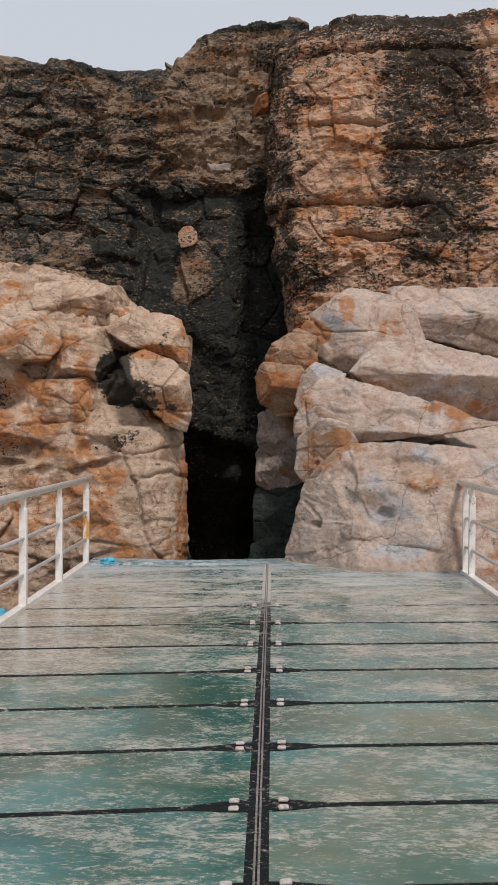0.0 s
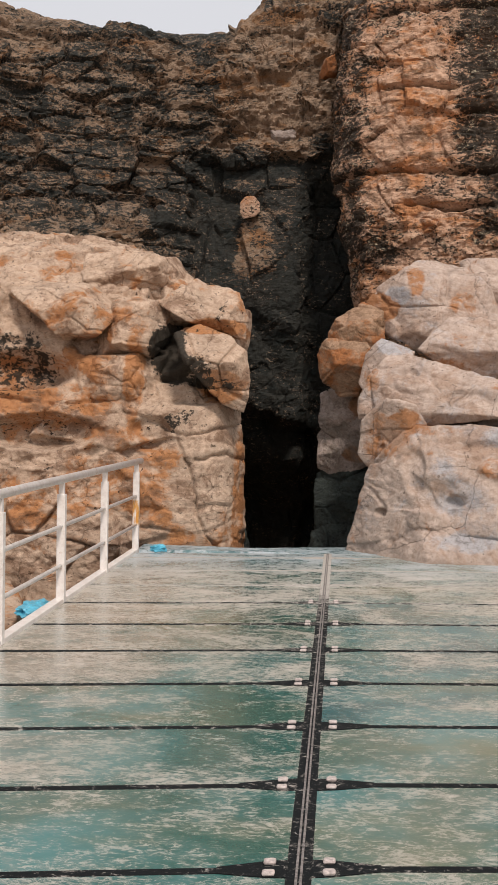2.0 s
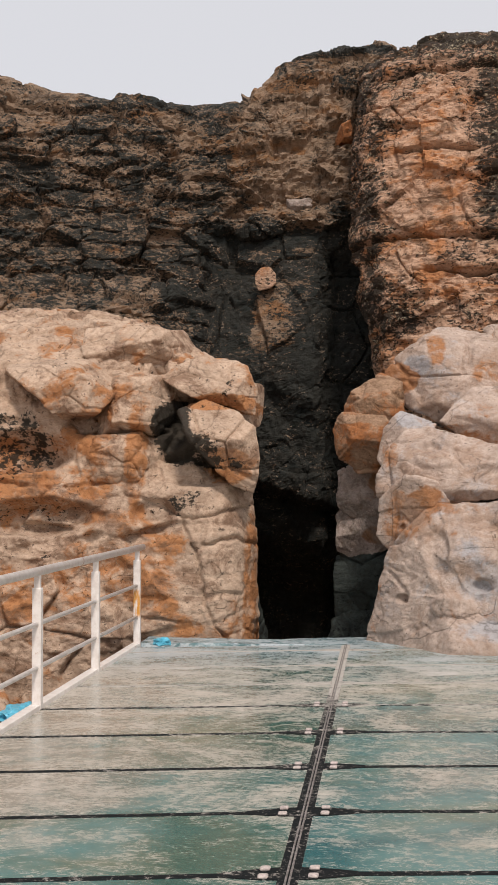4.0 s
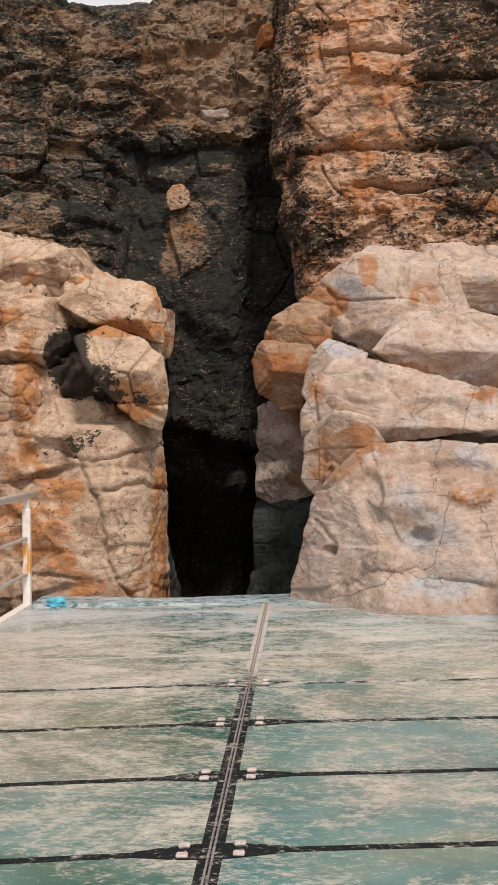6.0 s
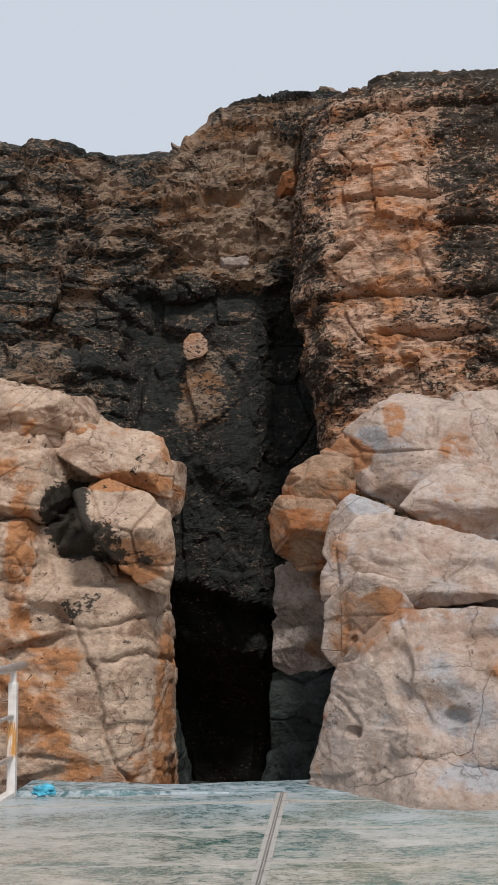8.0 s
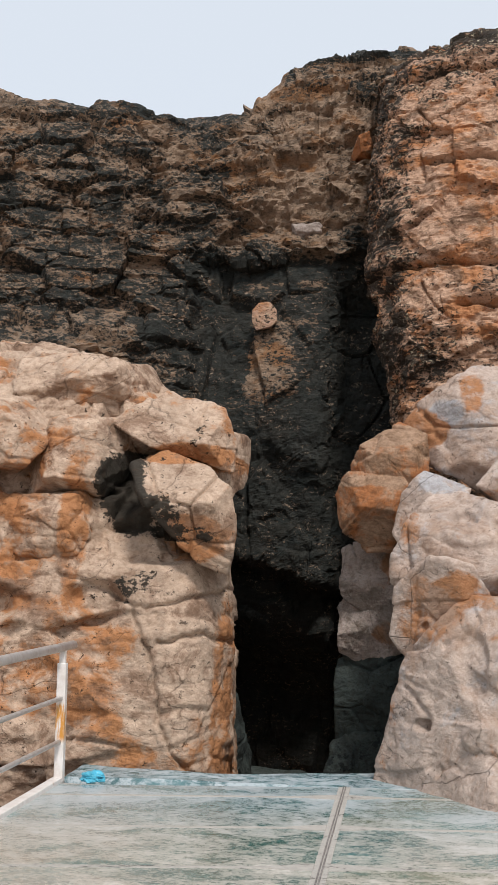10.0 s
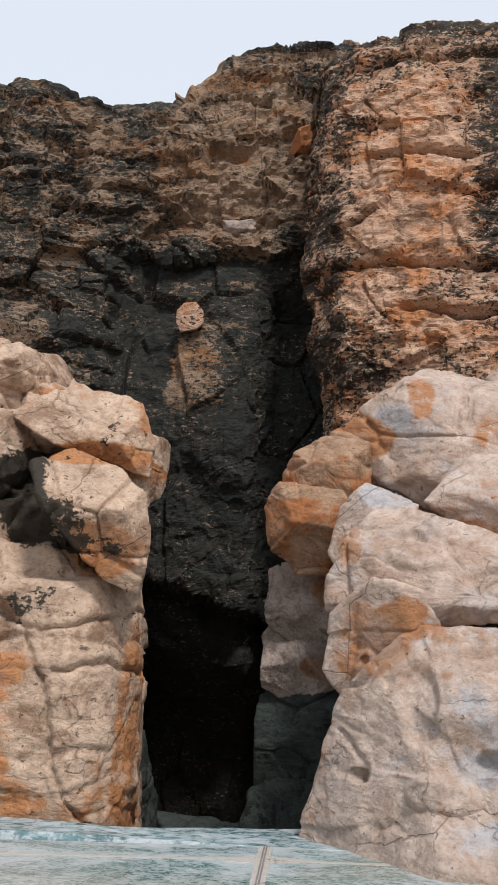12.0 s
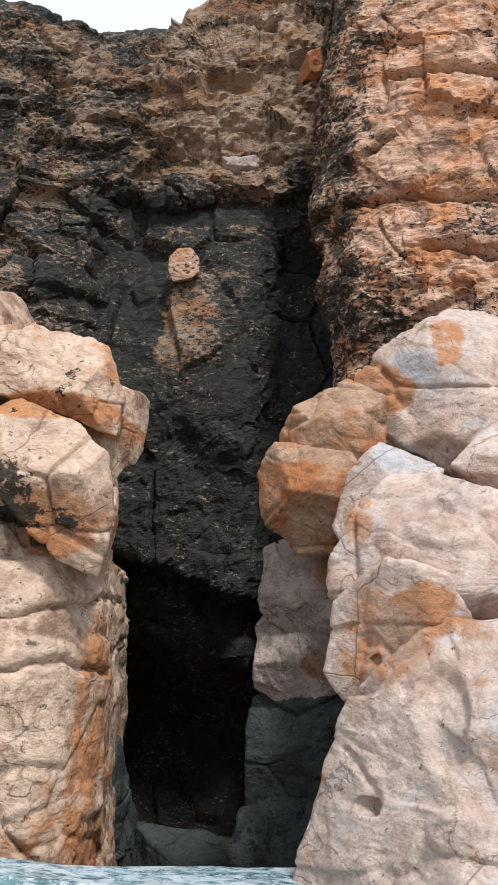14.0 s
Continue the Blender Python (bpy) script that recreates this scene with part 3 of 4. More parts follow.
RIGHT_SPOTS = ((1.46, 0.52, 0.16, 0.07, -0.1), (0.66, 0.43, 0.06, 0.04, -0.05), (2.0, 1.3, 0.25, 0.2, -0.14), (1.45, 0.95, 0.35, 0.1, -0.07))


def right_shape(x, y, z):
    return x, y, z - smooth(1.2, 2.2, z) * np.clip(0.34 * (x - 0.9), -0.1, 1.2)


right_rock = rock_mass("rock_outcrop", [(1.3, 21), (1.15, 19), (1.0, 17.2), (0.8, 16.3), (0.72, 15.7), (0.95, 15.1), (1.5, 14.75), (2.5, 14.25), (4, 13.3), (12, 11.5)],
                       (4.5, 22), [(-0.045, -3), (-0.018, -0.2), (0.0, 0.4), (0.018, 0.95), (0.038, 1.4), (0.065, 1.75), (0.10, 2.05), (0.17, 2.35), (0.3, 2.6), (0.75, 2.9)],
                       lambda p: rock_relief(p, 23, 0.95, 0.8, 0.05, 0.03, 0.5, 0.025) + 0.13 * crystal(p, 0.9, 77) + 0.035 * crystal(p, 0.3, 78) + dents(p, RIGHT_SPOTS), ROCK_RIGHT, 0.03, right_shape,
                       lambda p: (p[:, 0] < 3.6) & (p[:, 1] < 17), lambda p: (p[:, 1] > -0.3) & (p[:, 1] < 2.5))
tagged(right_rock, "pale smooth limestone outcrop beside the cave mouth", "rock")
# its masses from the top down: a wedge, the bulging shoulder, the rusty prow, the lower face, the foot
hewn("ledge_block", ((0.42, 1.95), (0.5, 2.26), (0.66, 2.44), (1.0, 2.3), (0.9, 2.1), (0.5, 1.85)), 15.6, 0.7,
     ((0.7, 2.25, 15.25, 0.2, 0.9), (0.55, 2.1, 15.35, -0.7, 0.1)), 25, ROCK_RIGHT, 0.8, parent=right_rock)
hewn("ledge_block", ((0.41, 1.72), (0.48, 1.98), (0.76, 2.3), (0.97, 2.37), (1.6, 2.07), (2.6, 1.78), (3.4, 1.5), (3.4, 1.0), (1.7, 1.18), (1.12, 1.32), (0.72, 1.44), (0.5, 1.40), (0.42, 1.54)), 15.0, 1.3,
     ((1.2, 1.72, 14.45, -0.22, 0.65), (0.6, 1.7, 14.75, -0.8, 0.25), (1.2, 1.52, 14.42, -0.22, -0.9), (2.3, 1.6, 14.2, -0.12, 0.6), (0.85, 1.95, 14.72, -0.3, 1.2), (0.9, 1.6, 14.5, -0.5, -0.2)), 27, ROCK_RIGHT, 0.75, detail=200, parent=right_rock, cracked=RIGHT_CRACKS, spots=((1.6, 1.75, 0.3, 0.1, -0.07), (1.0, 1.9, 0.2, 0.1, 0.05), (0.95, 2.05, 0.12, 0.06, -0.06)))
hewn("ledge_block", ((0.47, 1.47), (0.71, 1.66), (0.96, 1.6), (1.08, 1.42), (0.9, 1.25), (0.69, 1.06), (0.54, 0.97), (0.42, 1.12)), 14.85, 0.7,
     ((0.72, 1.35, 14.42, -0.55, -0.2), (0.95, 1.35, 14.3, 0.5, -0.1)), 28, ROCK_RIGHT, 0.8, parent=right_rock, spots=((0.62, 1.3, 0.05, 0.05, -0.03), (0.66, 1.2, 0.03, 0.03, -0.04)))
hewn("ledge_block", ((1.0, 1.38), (1.6, 1.36), (3.6, 1.25), (3.6, -0.9), (0.3, -0.9), (0.28, 0.0), (0.37, 0.32), (0.47, 0.73), (0.57, 1.0), (0.72, 1.14)), 14.7, 1.2,
     ((0.5, 0.4, 14.45, -1.0, 0.12), (1.3, 0.6, 13.87, -0.3, 0.15), (1.1, 1.2, 14.12, -0.3, 0.7), (2.4, 0.6, 13.6, 0.05, 0.2), (0.85, 0.8, 14.12, -0.65, 0.35), (1.5, 1.05, 13.9, 0.1, 0.45)), 29, ROCK_RIGHT, 0.75, detail=260, parent=right_rock, cracked=RIGHT_CRACKS,
     spots=((1.42, 0.64, 0.1, 0.07, -0.09), (1.3, 0.9, 0.3, 0.06, 0.03), (0.66, 0.47, 0.04, 0.05, -0.12), (1.15, 0.42, 0.22, 0.14, 0.08), (1.76, 1.22, 0.3, 0.06, -0.06), (1.85, 0.98, 0.2, 0.1, 0.06), (1.0, 0.95, 0.12, 0.25, -0.06), (1.7, 0.22, 0.35, 0.05, -0.05)))
hewn("ledge_block", ((0.34, 0.2), (0.9, 0.42), (1.7, 0.36), (3.4, 0.45), (3.6, -0.9), (0.24, -0.9)), 14.5, 1.0,
     ((1.2, 0.1, 13.6, -0.03, 0.9), (0.55, 0.05, 14.4, -1.5, 0.7), (1.2, -0.2, 13.52, -0.03, 0.1)), 30, ROCK_RIGHT, 0.9, detail=150, parent=right_rock)

for outline, y, thick, facets, seed, mat, amount, label in (
        (((0.47, 2.97), (0.7, 3.17), (1.0, 3.51), (1.35, 3.55), (1.69, 3.44), (2.01, 3.06), (2.2, 2.4), (2.1, 1.98), (1.34, 2.27), (0.76, 2.60)), 16.2, 1.4,
         ((1.3, 2.9, 15.72, 0.12, 0.4), (0.75, 2.9, 15.95, -0.8, 0.1), (1.2, 3.3, 15.95, 0.1, 1.5), (1.1, 2.55, 15.72, -0.3, -0.7), (0.95, 3.2, 15.86, -0.45, 0.9), (1.75, 2.9, 15.78, 0.6, 0.3)), 5, ROCK_RIGHT, 0.9,
         "large pale limestone boulder stained orange on its edges"),
        (((1.2, 2.36), (1.5, 2.7), (2.05, 2.76), (2.8, 2.52), (3.5, 2.3), (3.5, 1.45), (2.15, 1.92), (1.4, 2.22)), 15.9, 1.2,
         ((1.7, 2.42, 15.42, 0.08, 0.8), (1.7, 2.3, 15.4, 0.02, -0.75)), 9, ROCK_RIGHT, 0.9,
         "long tilted limestone slab with a brown underside"),
        (((1.75, 3.5), (2.29, 3.75), (3.25, 3.56), (4.8, 3.6), (4.8, 2.5), (3.25, 2.65), (2.1, 2.95)), 16.9, 1.2,
         ((2.6, 3.25, 16.45, 0.0, 0.8), (2.6, 3.1, 16.42, 0.0, -0.5)), 10, ROCK_RIGHT, 1.1,
         "pale layered limestone boulder on the outcrop"),
        (((0.0, 2.57), (0.13, 2.72), (0.44, 2.94), (0.64, 2.82), (0.64, 2.5), (0.5, 2.32), (0.02, 2.40)), 16.0, 0.7,
         ((0.3, 2.7, 15.78, -0.25, 1.2), (0.3, 2.55, 15.74, -0.2, -0.3), (0.06, 2.55, 15.92, -1.3, 0.0)), 12, ROCK_NOSE, 0.9,
         "orange limestone block jutting over the cave mouth"),
        (((-0.11, 2.29), (0.0, 2.46), (0.46, 2.40), (0.58, 2.2), (0.48, 2.0), (0.38, 1.80), (0.17, 1.80), (-0.06, 1.98)), 16.0, 0.7,
         ((0.2, 2.3, 15.68, -0.15, 0.45), (0.2, 2.14, 15.66, -0.1, -0.85), (-0.05, 2.2, 15.85, -1.3, 0.0)), 15, ROCK_NOSE, 0.9,
         "orange-brown limestone block jutting over the cave mouth"),
        (((-0.05, 1.80), (0.14, 1.88), (0.43, 1.75), (0.6, 1.5), (0.5, 1.28), (0.19, 1.22), (-0.06, 1.40)), 16.5, 0.8,
         ((0.2, 1.6, 16.2, -0.45, 0.35), (0.3, 1.4, 16.2, -0.2, -0.5)), 17, ROCK_GREY, 1.2,
         "grey limestone block in the cave mouth"),
        (((-0.09, 1.28), (-0.03, 1.38), (0.24, 1.34), (0.55, 1.3), (0.56, 0.98), (0.12, 0.76), (-0.08, 0.88)), 16.52, 0.8,
         ((0.15, 1.15, 16.25, -0.4, 0.5), (0.25, 1.0, 16.24, -0.2, -0.5)), 18, ROCK_GREY, 1.2,
         "pinkish grey limestone block in the cave mouth"),
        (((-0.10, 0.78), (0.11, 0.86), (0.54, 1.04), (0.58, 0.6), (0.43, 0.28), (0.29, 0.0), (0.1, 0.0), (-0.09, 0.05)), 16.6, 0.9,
         ((0.2, 0.6, 16.3, -0.5, 0.3), (0.25, 0.35, 16.3, -0.3, -0.4)), 19, ROCK_SHADED, 1.2,
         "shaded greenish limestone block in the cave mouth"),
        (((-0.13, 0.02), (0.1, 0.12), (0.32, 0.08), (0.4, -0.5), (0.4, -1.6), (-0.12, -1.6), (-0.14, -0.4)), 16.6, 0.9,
         ((0.1, -0.1, 16.3, -0.3, 0.5), (0.2, -0.5, 16.25, -0.2, 0.0)), 21, ROCK_SHADED, 1.2,
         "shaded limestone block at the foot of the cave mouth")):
    tagged(hewn("boulder", outline, y, thick, facets, seed, mat, amount), label, "boulder")
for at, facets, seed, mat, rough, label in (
        ((-1.36, 17.4, -0.35), ((0, 10, 0.4), (60, 10, 0.3), (90, 0, 0.26), (0, 75, 0.6), (0, -80, 0.8), (-90, 0, 0.4), (180, 0, 0.5)), 22, ROCK_SHADED, 0.8,
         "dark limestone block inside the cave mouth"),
        ((-0.5, 19.6, -1.25), ((0, 20, 0.5), (60, 10, 0.6), (-70, 10, 0.6), (0, 75, 0.45), (0, -80, 0.6), (180, 0, 0.5)), 24, ROCK_SHADED, 0.8,
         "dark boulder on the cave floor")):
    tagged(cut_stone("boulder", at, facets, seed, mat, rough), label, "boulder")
hewn("pale_stone", ((-1.5, 4.8), (-1.5, 4.93), (-1.42, 5.04), (-1.28, 5.06), (-1.19, 4.96), (-1.18, 4.8), (-1.26, 4.72), (-1.44, 4.68)), 20.73, 0.35, ((-1.35, 4.9, 20.68, 0.1, 0.1),), 51, ROCK_PILLAR, 0.9, 30, 60, cliff_wall)
cut_stone("pale_stone", (-0.8, 21.15, 6.1), ((0, 0, 0.18), (-80, 0, 0.22), (80, 0, 0.25), (10, 75, 0.16), (-10, -70, 0.16), (180, 0, 0.3)), 53, ROCK_GREY, 0.9, 60, parent=cliff_wall)
cut_stone("pale_stone", (-0.1, 21.0, 7.22), ((0, 0, 0.18), (-80, 0, 0.1), (80, 0, 0.12), (-50, 50, 0.13), (10, -70, 0.16), (180, 0, 0.3)), 55, ROCK_NOSE, 0.9, 60, parent=cliff_wall)

for at, facets, seed, label in (
        ((-5.6, 11.6, -1.9), ((0, 83, 1.55), (80, 25, 3.1), (90, 5, 3.25), (0, 15, 3.0), (-90, 0, 4.0), (180, 0, 4.0), (0, -85, 1.2)), 61, "broken tan limestone bank beside the walkway"),
        ((6.6, 10.6, -1.9), ((0, 83, 1.5), (-80, 25, 3.6), (-90, 5, 3.9), (0, 15, 3.0), (90, 0, 4.0), (180, 0, 4.0), (0, -85, 1.2)), 63, "low orange limestone bank beside the walkway")):
    tagged(cut_stone("rock_bank", at, facets, seed, ROCK_LEFT, 0.22, 150), label, "rock")

# ---- ground ----
def ground_mesh():
    n = 160
    u = np.linspace(-1, 1, n)
    g = np.sign(u) * np.abs(u) ** 3 * 400
    X, Y = np.meshgrid(g, g + 5)
    p = np.stack([X, Y, np.zeros_like(X)], 2).reshape(-1, 3)
    p[:, 2] = -1.9 + 0.25 * fbm(p * 0.5, 4, 77)
    i = np.arange(n * n).reshape(n, n)
    f = np.stack([i[:-1, :-1], i[:-1, 1:], i[1:, 1:], i[1:, :-1]], 2).reshape(-1, 4)
    return mesh_of("ground", p, f, ROCK_LEFT)


tagged(new("ground", ground_mesh()), "bare rocky ground below the glass walkway", "ground", kind="structure")


# ---- the glass walkway ----
def dusty(m, near=5.5, far=13.5):
    """Pale dust trodden over the deck, thicker towards the cave: how much of it lies at each place."""
    flake = m.noise(5.5, 12, 0.78, m.stretch((0.75, 1.0, 1)), 0.9)
    fine = m.noise(20, 10, 0.8, m.stretch((0.65, 1.0, 1)), 0.7)
    more = m.span(m.axis(1), near, far, 0.0, 0.065)
    amount = m.math("ADD", m.math("ADD", m.math("MULTIPLY", flake, 0.55), m.math("MULTIPLY", fine, 0.45)), more)
    return amount, fine


def glass_material():
    m = Nodes("dusty_green_glass")
    dust, fine = dusty(m)
    streak = m.noise(34, 10, 0.8, m.stretch((0.55, 1.0, 1), (2, 5, 0)), 1.2)
    patch = m.noise(1.3, 8, 0.7, m.stretch((0.8, 1.0, 1), (6, 2, 0)), 0.8)
    dust = m.math("ADD", m.math("MULTIPLY", dust, 0.55), m.math("MULTIPLY", streak, 0.45))
    dust = m.math("ADD", dust, m.math("MULTIPLY", m.math("SUBTRACT", patch, 0.5), 0.3))
    dust = m.math("ADD", dust, m.span(m.axis(1), 8.0, 13.5, 0.0, 0.015))
    info = m.t.nodes.new("ShaderNodeObjectInfo")
    cloud = m.noise(0.9, 6, 0.6, None, 0.5)
    c = m.mix(info.outputs["Random"], (0.035, 0.135, 0.15), (0.10, 0.165, 0.13))
    c = m.mix(m.span(cloud, 0.42, 0.62), c, (0.09, 0.225, 0.225))
    c = m.mix(m.math("MULTIPLY", m.span(m.noise(0.7, 5, 0.6, m.stretch((0.6, 1, 1), (3, 3, 0))), 0.5, 0.66), 0.5), c, (0.23, 0.22, 0.13))
    # dark green beside the beam: painted reflection of the slit; away from it sandy dust, tanner leftwards as painted
    # rock reflection
    beside = m.math("MULTIPLY", m.span(m.axis(0), -0.9, -0.35), m.span(m.axis(0), 0.0, 0.12, 1.0, 0.0))
    c = m.mix(m.math("MULTIPLY", beside, m.span(patch, 0.38, 0.6, 0.75, 0.2)), c, (0.02, 0.095, 0.075))
    film_and_reflection = m.math("ADD", m.math("ADD", patch, m.span(m.axis(0), -2.0, -0.4, 0.2, 0.0)), m.span(m.axis(1), 5.0, 11.0, -0.12, 0.03))
    c = m.mix(m.span(film_and_reflection, 0.40, 0.72, 0.0, 0.62), c, m.mix(m.span(m.axis(1), 11.0, 13.5), (0.47, 0.395, 0.335), (0.33, 0.39, 0.41)))
    c = m.mix(m.span(dust, 0.42, 0.475, m.span(m.axis(1), 8.0, 12.0, 0.15, 0.75), 0.0), c, (0.03, 0.10, 0.10))
    c = m.mix(m.math("MULTIPLY", m.span(dust, 0.48, 0.56), 0.6), c, m.mix(m.span(m.axis(1), 12.2, 13.8), (0.42, 0.38, 0.32), (0.37, 0.40, 0.42)))
    c = m.mix(m.math("MULTIPLY", m.span(dust, 0.55, 0.62), 0.75), c, m.mix(m.span(m.axis(1), 10.5, 14), (0.62, 0.57, 0.51), (0.50, 0.52, 0.53)))
    m.bump(dust, 0.12, 0.01)
    return m.done(c, m.span(dust, 0.46, 0.6, 0.06, 0.5), 0.0, 0.55)


def slab_material():
    m = Nodes("worn_blue_painted_slab")
    dust, fine = dusty(m)
    c = m.mix(m.span(m.noise(2.2, 6, 0.6), 0.4, 0.6), (0.035, 0.10, 0.11), (0.09, 0.18, 0.195))
    c = m.mix(m.math("MULTIPLY", m.span(m.math("ADD", m.math("MULTIPLY", dust, 0.55), m.math("MULTIPLY", m.noise(9, 9, 0.8, m.stretch((0.7, 1.0, 1), (3, 1, 0)), 0.8), 0.5)), 0.51, 0.60), 0.85), c, (0.46, 0.51, 0.54))
    m.bump(dust, 0.5, 0.02)
    return m.done(c, m.span(dust, 0.5, 0.65, 0.25, 0.7), 0.0, 0.4)


def seal_material():
    m = Nodes("black_rubber_seal")
    dust, fine = dusty(m, 6.0, 13.0)
    dust = m.math("ADD", dust, m.span(m.axis(1), 9.5, 12.5, 0.0, 0.125))
    grit = m.math("ADD", m.math("MULTIPLY", m.noise(30, 8, 0.75, None, 0.6), 0.6), m.math("MULTIPLY", dust, 0.4))
    c = m.mix(m.span(grit, 0.53, 0.61), (0.010, 0.012, 0.013), (0.38, 0.35, 0.32))
    c = m.mix(m.math("MULTIPLY", m.span(dust, 0.56, 0.63), 0.85), c, (0.41, 0.385, 0.35))
    m.bump(grit, 0.5, 0.01)
    return m.done(c, 0.85, 0.0, 0.08)


def plain(name, color, rough=0.5, metal=0.0, vary=0.25, scale=12, bump=0.1):
    m = Nodes(name)
    n = m.noise(scale, 7, 0.65)
    c = m.mix(m.span(n, 0.35, 0.7), color, tuple(v * (1 - vary) for v in color))
    m.bump(m.noise(scale * 4, 5, 0.6), bump, 0.01)
    return m.done(c, rough, metal, 0.4)


GLASS = glass_material()
SLAB = slab_material()
BLACK = seal_material()
STEEL = plain("dusty_pale_plastic", (0.58, 0.50, 0.47), 0.6, 0.0, 0.5, 60, 0.3)
GRIT = plain("gritty_grey_strip", (0.27, 0.245, 0.23), 0.7, 0.0, 0.75, 55, 0.4)
BLUE = plain("light_blue_plastic", (0.10, 0.45, 0.62), 0.3, 0, 0.3, 20, 0.2)


def rail_paint():
    m = Nodes("white_painted_steel")
    blot = m.noise(5.5, 9, 0.7)
    c = m.mix(m.span(m.noise(14, 7, 0.65), 0.35, 0.7), (0.76, 0.73, 0.70), (0.62, 0.57, 0.53))
    c = m.mix(m.math("MULTIPLY", m.span(blot, 0.62, 0.70), 0.85), c, (0.36, 0.16, 0.05))
    worn = m.math("MULTIPLY", m.span(m.axis(1), 13.92, 13.96), m.math("MULTIPLY", m.span(m.axis(2), 0.28, 0.34), m.span(m.axis(2), 0.56, 0.60, 1.0, 0.0)))
    c = m.mix(m.math("MULTIPLY", worn, m.span(m.noise(9, 6, 0.6, m.stretch((6, 1, 0.6))), 0.4, 0.55)), c, (0.58, 0.27, 0.05))
    m.bump(blot, 0.1, 0.01)
    return m.done(c, 0.35, 0.0, 0.4)


WHITE = rail_paint()


def box(bm, x0, x1, y0, y1, z0, z1, bevel=0.0):
    made = bmesh.ops.create_cube(bm, size=1)["verts"]
    for v in made:
        v.co = Vector((x0 + (v.co.x + 0.5) * (x1 - x0), y0 + (v.co.y + 0.5) * (y1 - y0), z0 + (v.co.z + 0.5) * (z1 - z0)))
    if bevel:
        edges = {e for v in made for e in v.link_edges}
        bmesh.ops.bevel(bm, geom=list(edges), offset=bevel, segments=2, affect="EDGES", profile=0.5)
    return made


def tube(bm, a, b, r, n=12):
    a, b = Vector(a), Vector(b)
    q = (b - a).to_track_quat("Z", "Y").to_matrix().to_4x4()
    bmesh.ops.create_cone(bm, cap_ends=True, segments=n, radius1=r, radius2=r, depth=(b - a).length, matrix=Matrix.Translation((a + b) / 2) @ q)


def skew(bm):
    """The joints of the deck don't run square to its beam: further on towards the right."""
    for v in bm.verts:
        v.co.y += (0.17 if v.co.x < MID else 0.11) * (v.co.x - MID)


def part(name, bm, material, parent=None, label="", soft=False):
    me = bpy.data.meshes.new(name)
    bm.to_mesh(me)
    bm.free()
    me.materials.append(material)
    if soft:
        me.polygons.foreach_set("use_smooth", np.full(len(me.polygons), True))
    ob = new(name, me)
    ob.parent = parent
    return tagged(ob, label)


LEFT, RIGHT, FIRST, PITCH, END, MID = -2.06, 2.29, 4.32, 0.995, 14.27, 0.065
ROWS = range(-11, 10)


def joint(row):
    """Where a joint crosses the middle beam: the bays grow a little longer towards the cave."""
    return FIRST + 0.025 + row * PITCH + 0.0065 * max(row, 0) ** 2


walkway = tagged(new("walkway"), "glass-floored walkway with black joints leading to the cave", "walkway", kind="structure")
bm = bmesh.new()
box(bm, LEFT - 0.06, RIGHT + 0.06, FIRST - 11 * PITCH, END - 0.02, -0.3, -0.05)
part("deck_frame", bm, BLACK, walkway)
for row in ROWS:
    y0, y1 = joint(row), min(joint(row + 1), END + 0.02)
    for x0, x1 in ((LEFT, MID - 0.043), (MID + 0.043, RIGHT)):
        bm = bmesh.new()
        box(bm, x0, x1, y0 + 0.027, y1 - 0.027, -0.026, 0.0, 0.004)
        skew(bm)
        part("glass_panel", bm, GLASS, walkway)
        bm = bmesh.new()
        inner = x1 if x0 < 0 else x0
        sign = -1 if x0 < 0 else 1
        box(bm, x0, x1, y0 - 0.028, y0 + 0.028, -0.03, 0.002, 0.002)
        skew(bm)
        part("joint_seal", bm, BLACK, walkway)
        # a flared rubber gusset and two clamps where the joint meets the middle beam
        bm = bmesh.new()
        ring = [(inner, y0 - 0.085), (inner + sign * 0.07, y0 - 0.078), (inner + sign * 0.24, y0 - 0.03),
                (inner + sign * 0.24, y0 + 0.03), (inner + sign * 0.07, y0 + 0.078), (inner, y0 + 0.085)]
        ring = ring if sign > 0 else ring[::-1]
        vs = [bm.verts.new((a, b, 0.004)) for a, b in ring]
        face = bm.faces.new(vs)
        low = bmesh.ops.extrude_face_region(bm, geom=[face])["geom"]
        bmesh.ops.translate(bm, verts=[v for v in low if isinstance(v, bmesh.types.BMVert)], vec=(0, 0, -0.012))
        bmesh.ops.recalc_face_normals(bm, faces=bm.faces)
        skew(bm)
        part("gusset", bm, BLACK, walkway)
        for dy in (-0.055, 0.055) if row < 7 else ():
            bm = bmesh.new()
            cx = inner + sign * 0.06
            box(bm, cx - 0.022, cx + 0.022, y0 + dy - 0.022, y0 + dy + 0.022, 0.003, 0.018, 0.008)
            skew(bm)
            part("clamp", bm, STEEL, walkway)
bm = bmesh.new()
box(bm, MID - 0.044, MID + 0.044, FIRST - 11 * PITCH, END, -0.05, 0.001, 0.002)
part("middle_beam", bm, BLACK, walkway)
for dx in (-0.008, 0.008):
    bm = bmesh.new()
    box(bm, MID + dx - 0.0045, MID + dx + 0.0045, FIRST - 11 * PITCH, END, -0.01, 0.006, 0.002)
    part("cover_strip", bm, GRIT, walkway)


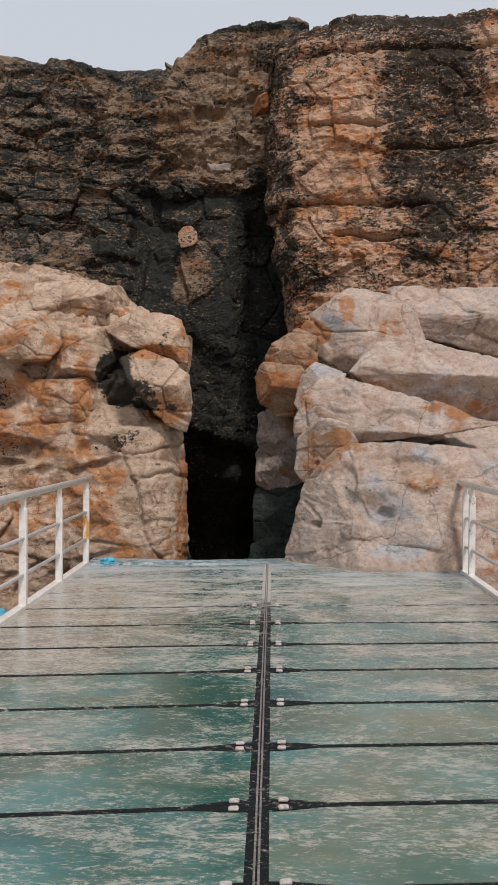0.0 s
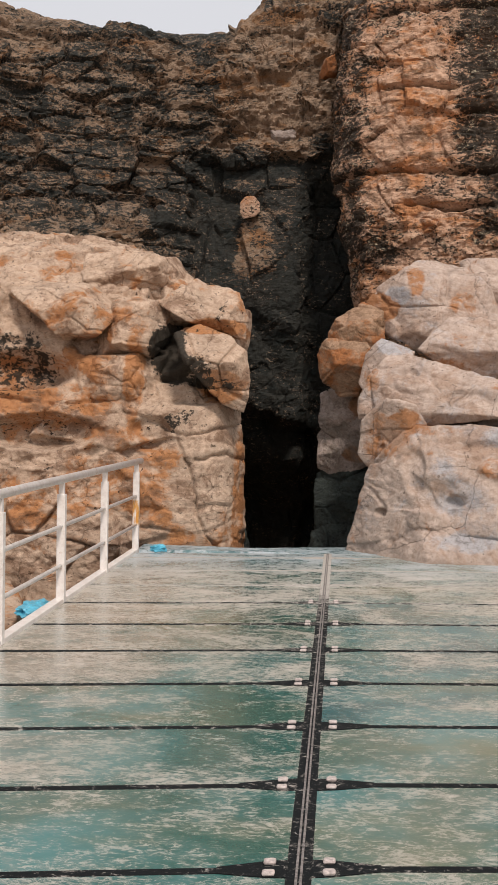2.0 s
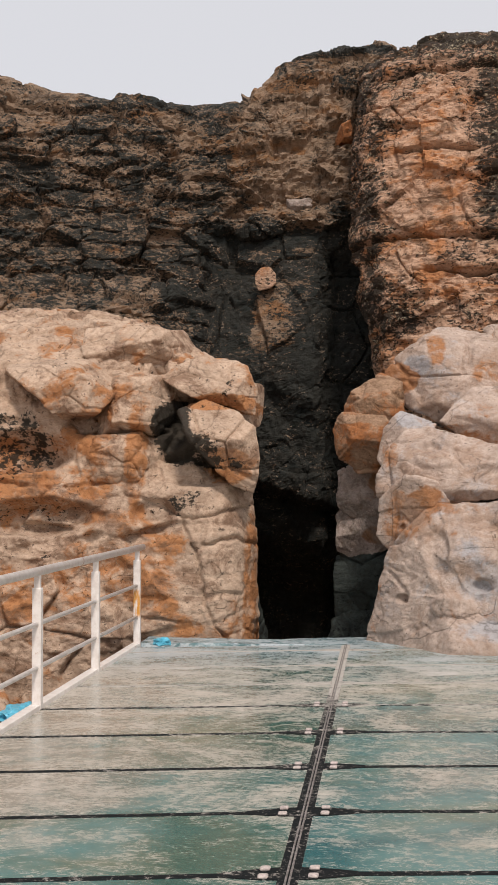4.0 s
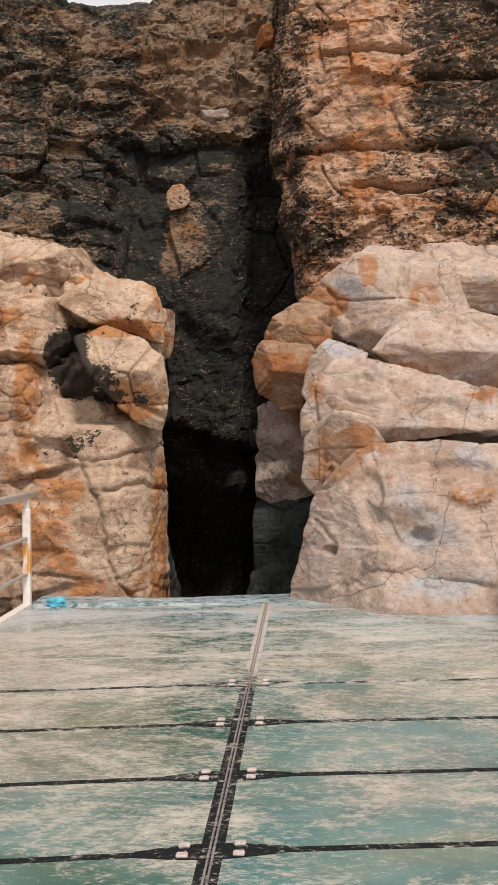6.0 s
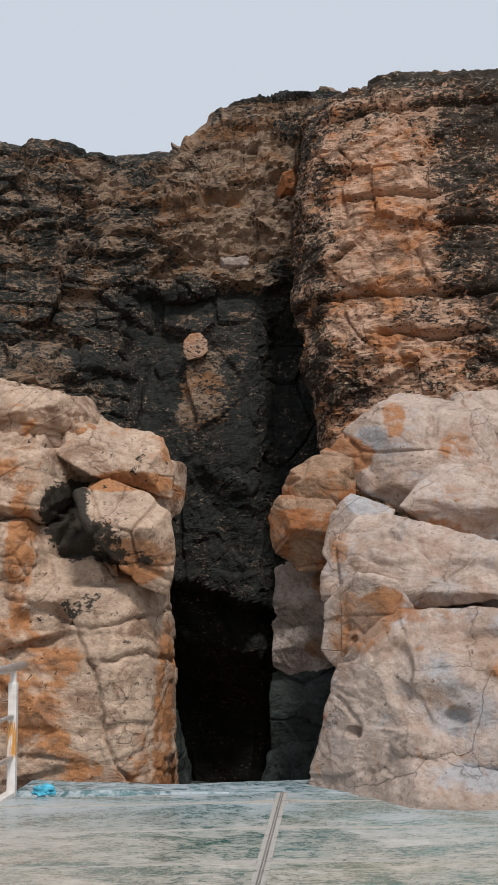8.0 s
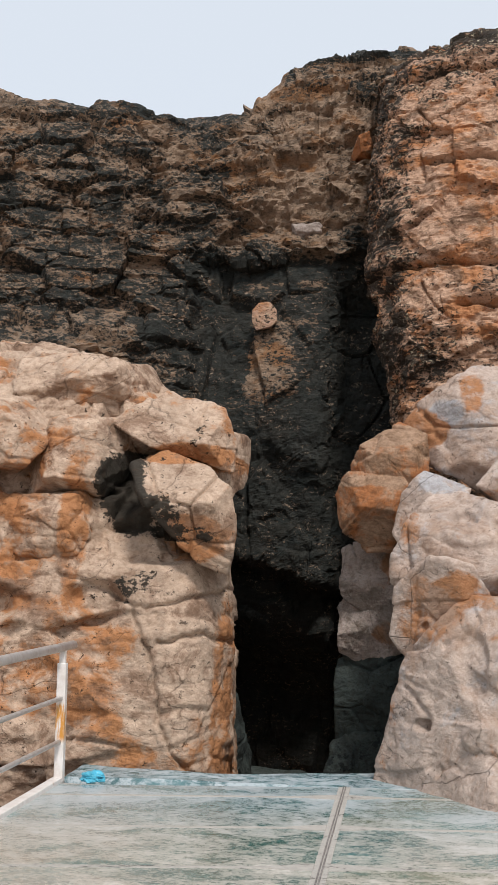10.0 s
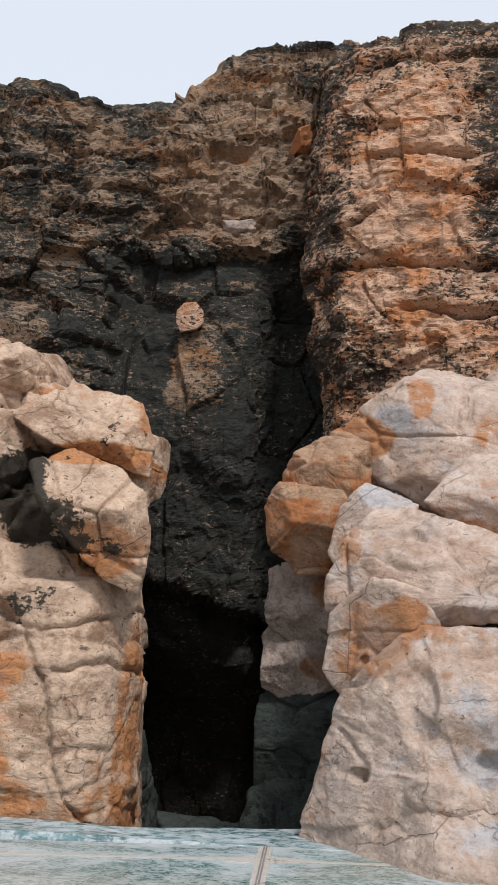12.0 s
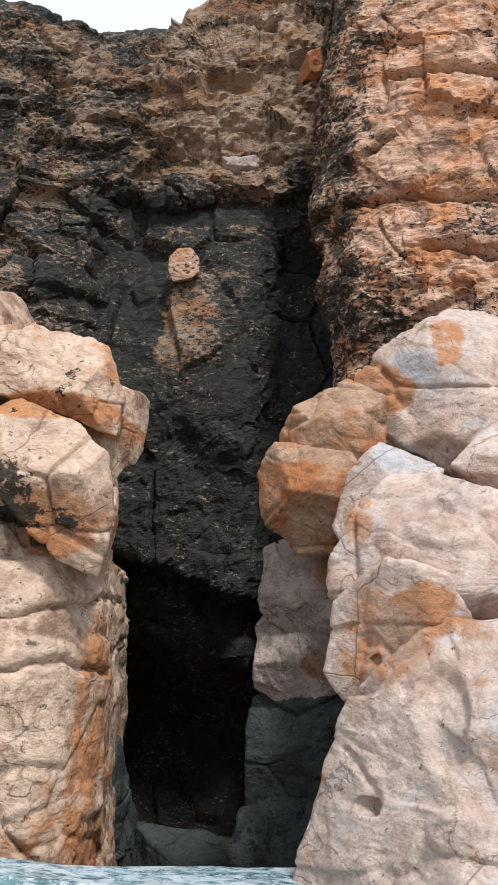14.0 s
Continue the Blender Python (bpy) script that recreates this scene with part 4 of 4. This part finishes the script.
def landing():
    """The worn slab between the glass and the cave, with an uneven far edge."""
    nx, ny = 120, 70
    X, T = np.meshgrid(np.linspace(LEFT - 0.03, RIGHT + 0.03, nx), np.linspace(0, 1, ny), indexing="ij")
    far = np.interp(X, [-2.1, -1.0, -0.3, 0.3, 1.2, 2.3], [14.85, 14.6, 14.8, 15.0, 15.0, 14.8]) + 0.03 * vnoise(np.stack([X * 4, X * 0, X * 0], 2).reshape(-1, 3), 5).reshape(X.shape)
    Y = END + (far - END) * T
    p = np.stack([X, Y, X * 0], 2).reshape(-1, 3)
    p[:, 2] = 0.004 + 0.006 * fbm(p * np.array([1.5, 3, 1]), 4, 61)
    low = p - np.array([0, 0, 0.16])
    i = np.arange(nx * ny).reshape(nx, ny)
    f = np.stack([i[:-1, :-1], i[1:, :-1], i[1:, 1:], i[:-1, 1:]], 2).reshape(-1, 4)
    rim = np.r_[i[:, 0], i[-1, 1:], i[-2::-1, -1], i[0, -2::-1]]
    g = f[:, ::-1] + nx * ny
    a, b = rim[:-1], rim[1:]
    side = np.stack([a, a + nx * ny, b + nx * ny, b], 1)
    return mesh_of("landing", np.r_[p, low], np.r_[f, g, side], SLAB)


tagged(new("landing", landing()), "worn blue-white slab at the mouth of the cave", "slab", kind="structure")

# ---- railings ----
def railing(x, posts, y0, y1):
    r = tagged(new("railing"), "white painted steel railing with three bars", "railing", group="walkway railings")
    for y in posts:
        bm = bmesh.new()
        box(bm, x - 0.034, x + 0.034, y - 0.034, y + 0.034, 0.0, 0.88, 0.005)
        box(bm, x - 0.022, x + 0.022, y - 0.022, y + 0.022, 0.87, 0.98, 0.003)
        part("post", bm, WHITE, r)
    for name, z, rad in (("handrail", 1.0, 0.034), ("bar", 0.62, 0.018), ("bar", 0.30, 0.018)):
        bm = bmesh.new()
        tube(bm, (x, y0, z), (x, y1 if name == "handrail" else posts[0], z), rad, 16)
        part(name, bm, WHITE, r, soft=True)
    bm = bmesh.new()
    box(bm, x - 0.05, x + 0.03, y0, posts[0] + 0.04, -0.02, 0.035, 0.004)
    part("base_rail", bm, WHITE, r)


railing(LEFT, [14.0 - 1.9 * k for k in range(11)], -5.5, 14.3)
railing(RIGHT, [13.46, 13.0] + [10.8 - 1.9 * k for k in range(9)], -5.5, 13.9)

# ---- litter ----
def crumpled(name, at, size, seed, label):
    bm = bmesh.new()
    bmesh.ops.create_icosphere(bm, subdivisions=4, radius=1)
    for v in bm.verts:
        d = 1 + 0.45 * noise.noise(v.co * 1.7 + Vector((seed, 0, 0))) + 0.25 * abs(noise.noise(v.co * 4.1 + Vector((0, seed, 0))))
        v.co = Vector((v.co.x * size[0] * d, v.co.y * size[1] * d, max(v.co.z, -0.5) * size[2] * d))
        v.co += Vector(at)
    ob = part(name, bm, BLUE)
    return tagged(ob, label, "bag")


crumpled("plastic_bag", (-1.82, 14.05, 0.035), (0.095, 0.08, 0.045), 3, "crumpled light blue plastic bag on the slab")
crumpled("plastic_bag", (-2.62, 11.7, -0.3), (0.16, 0.28, 0.07), 8, "flattened light blue plastic bag beside the walkway")
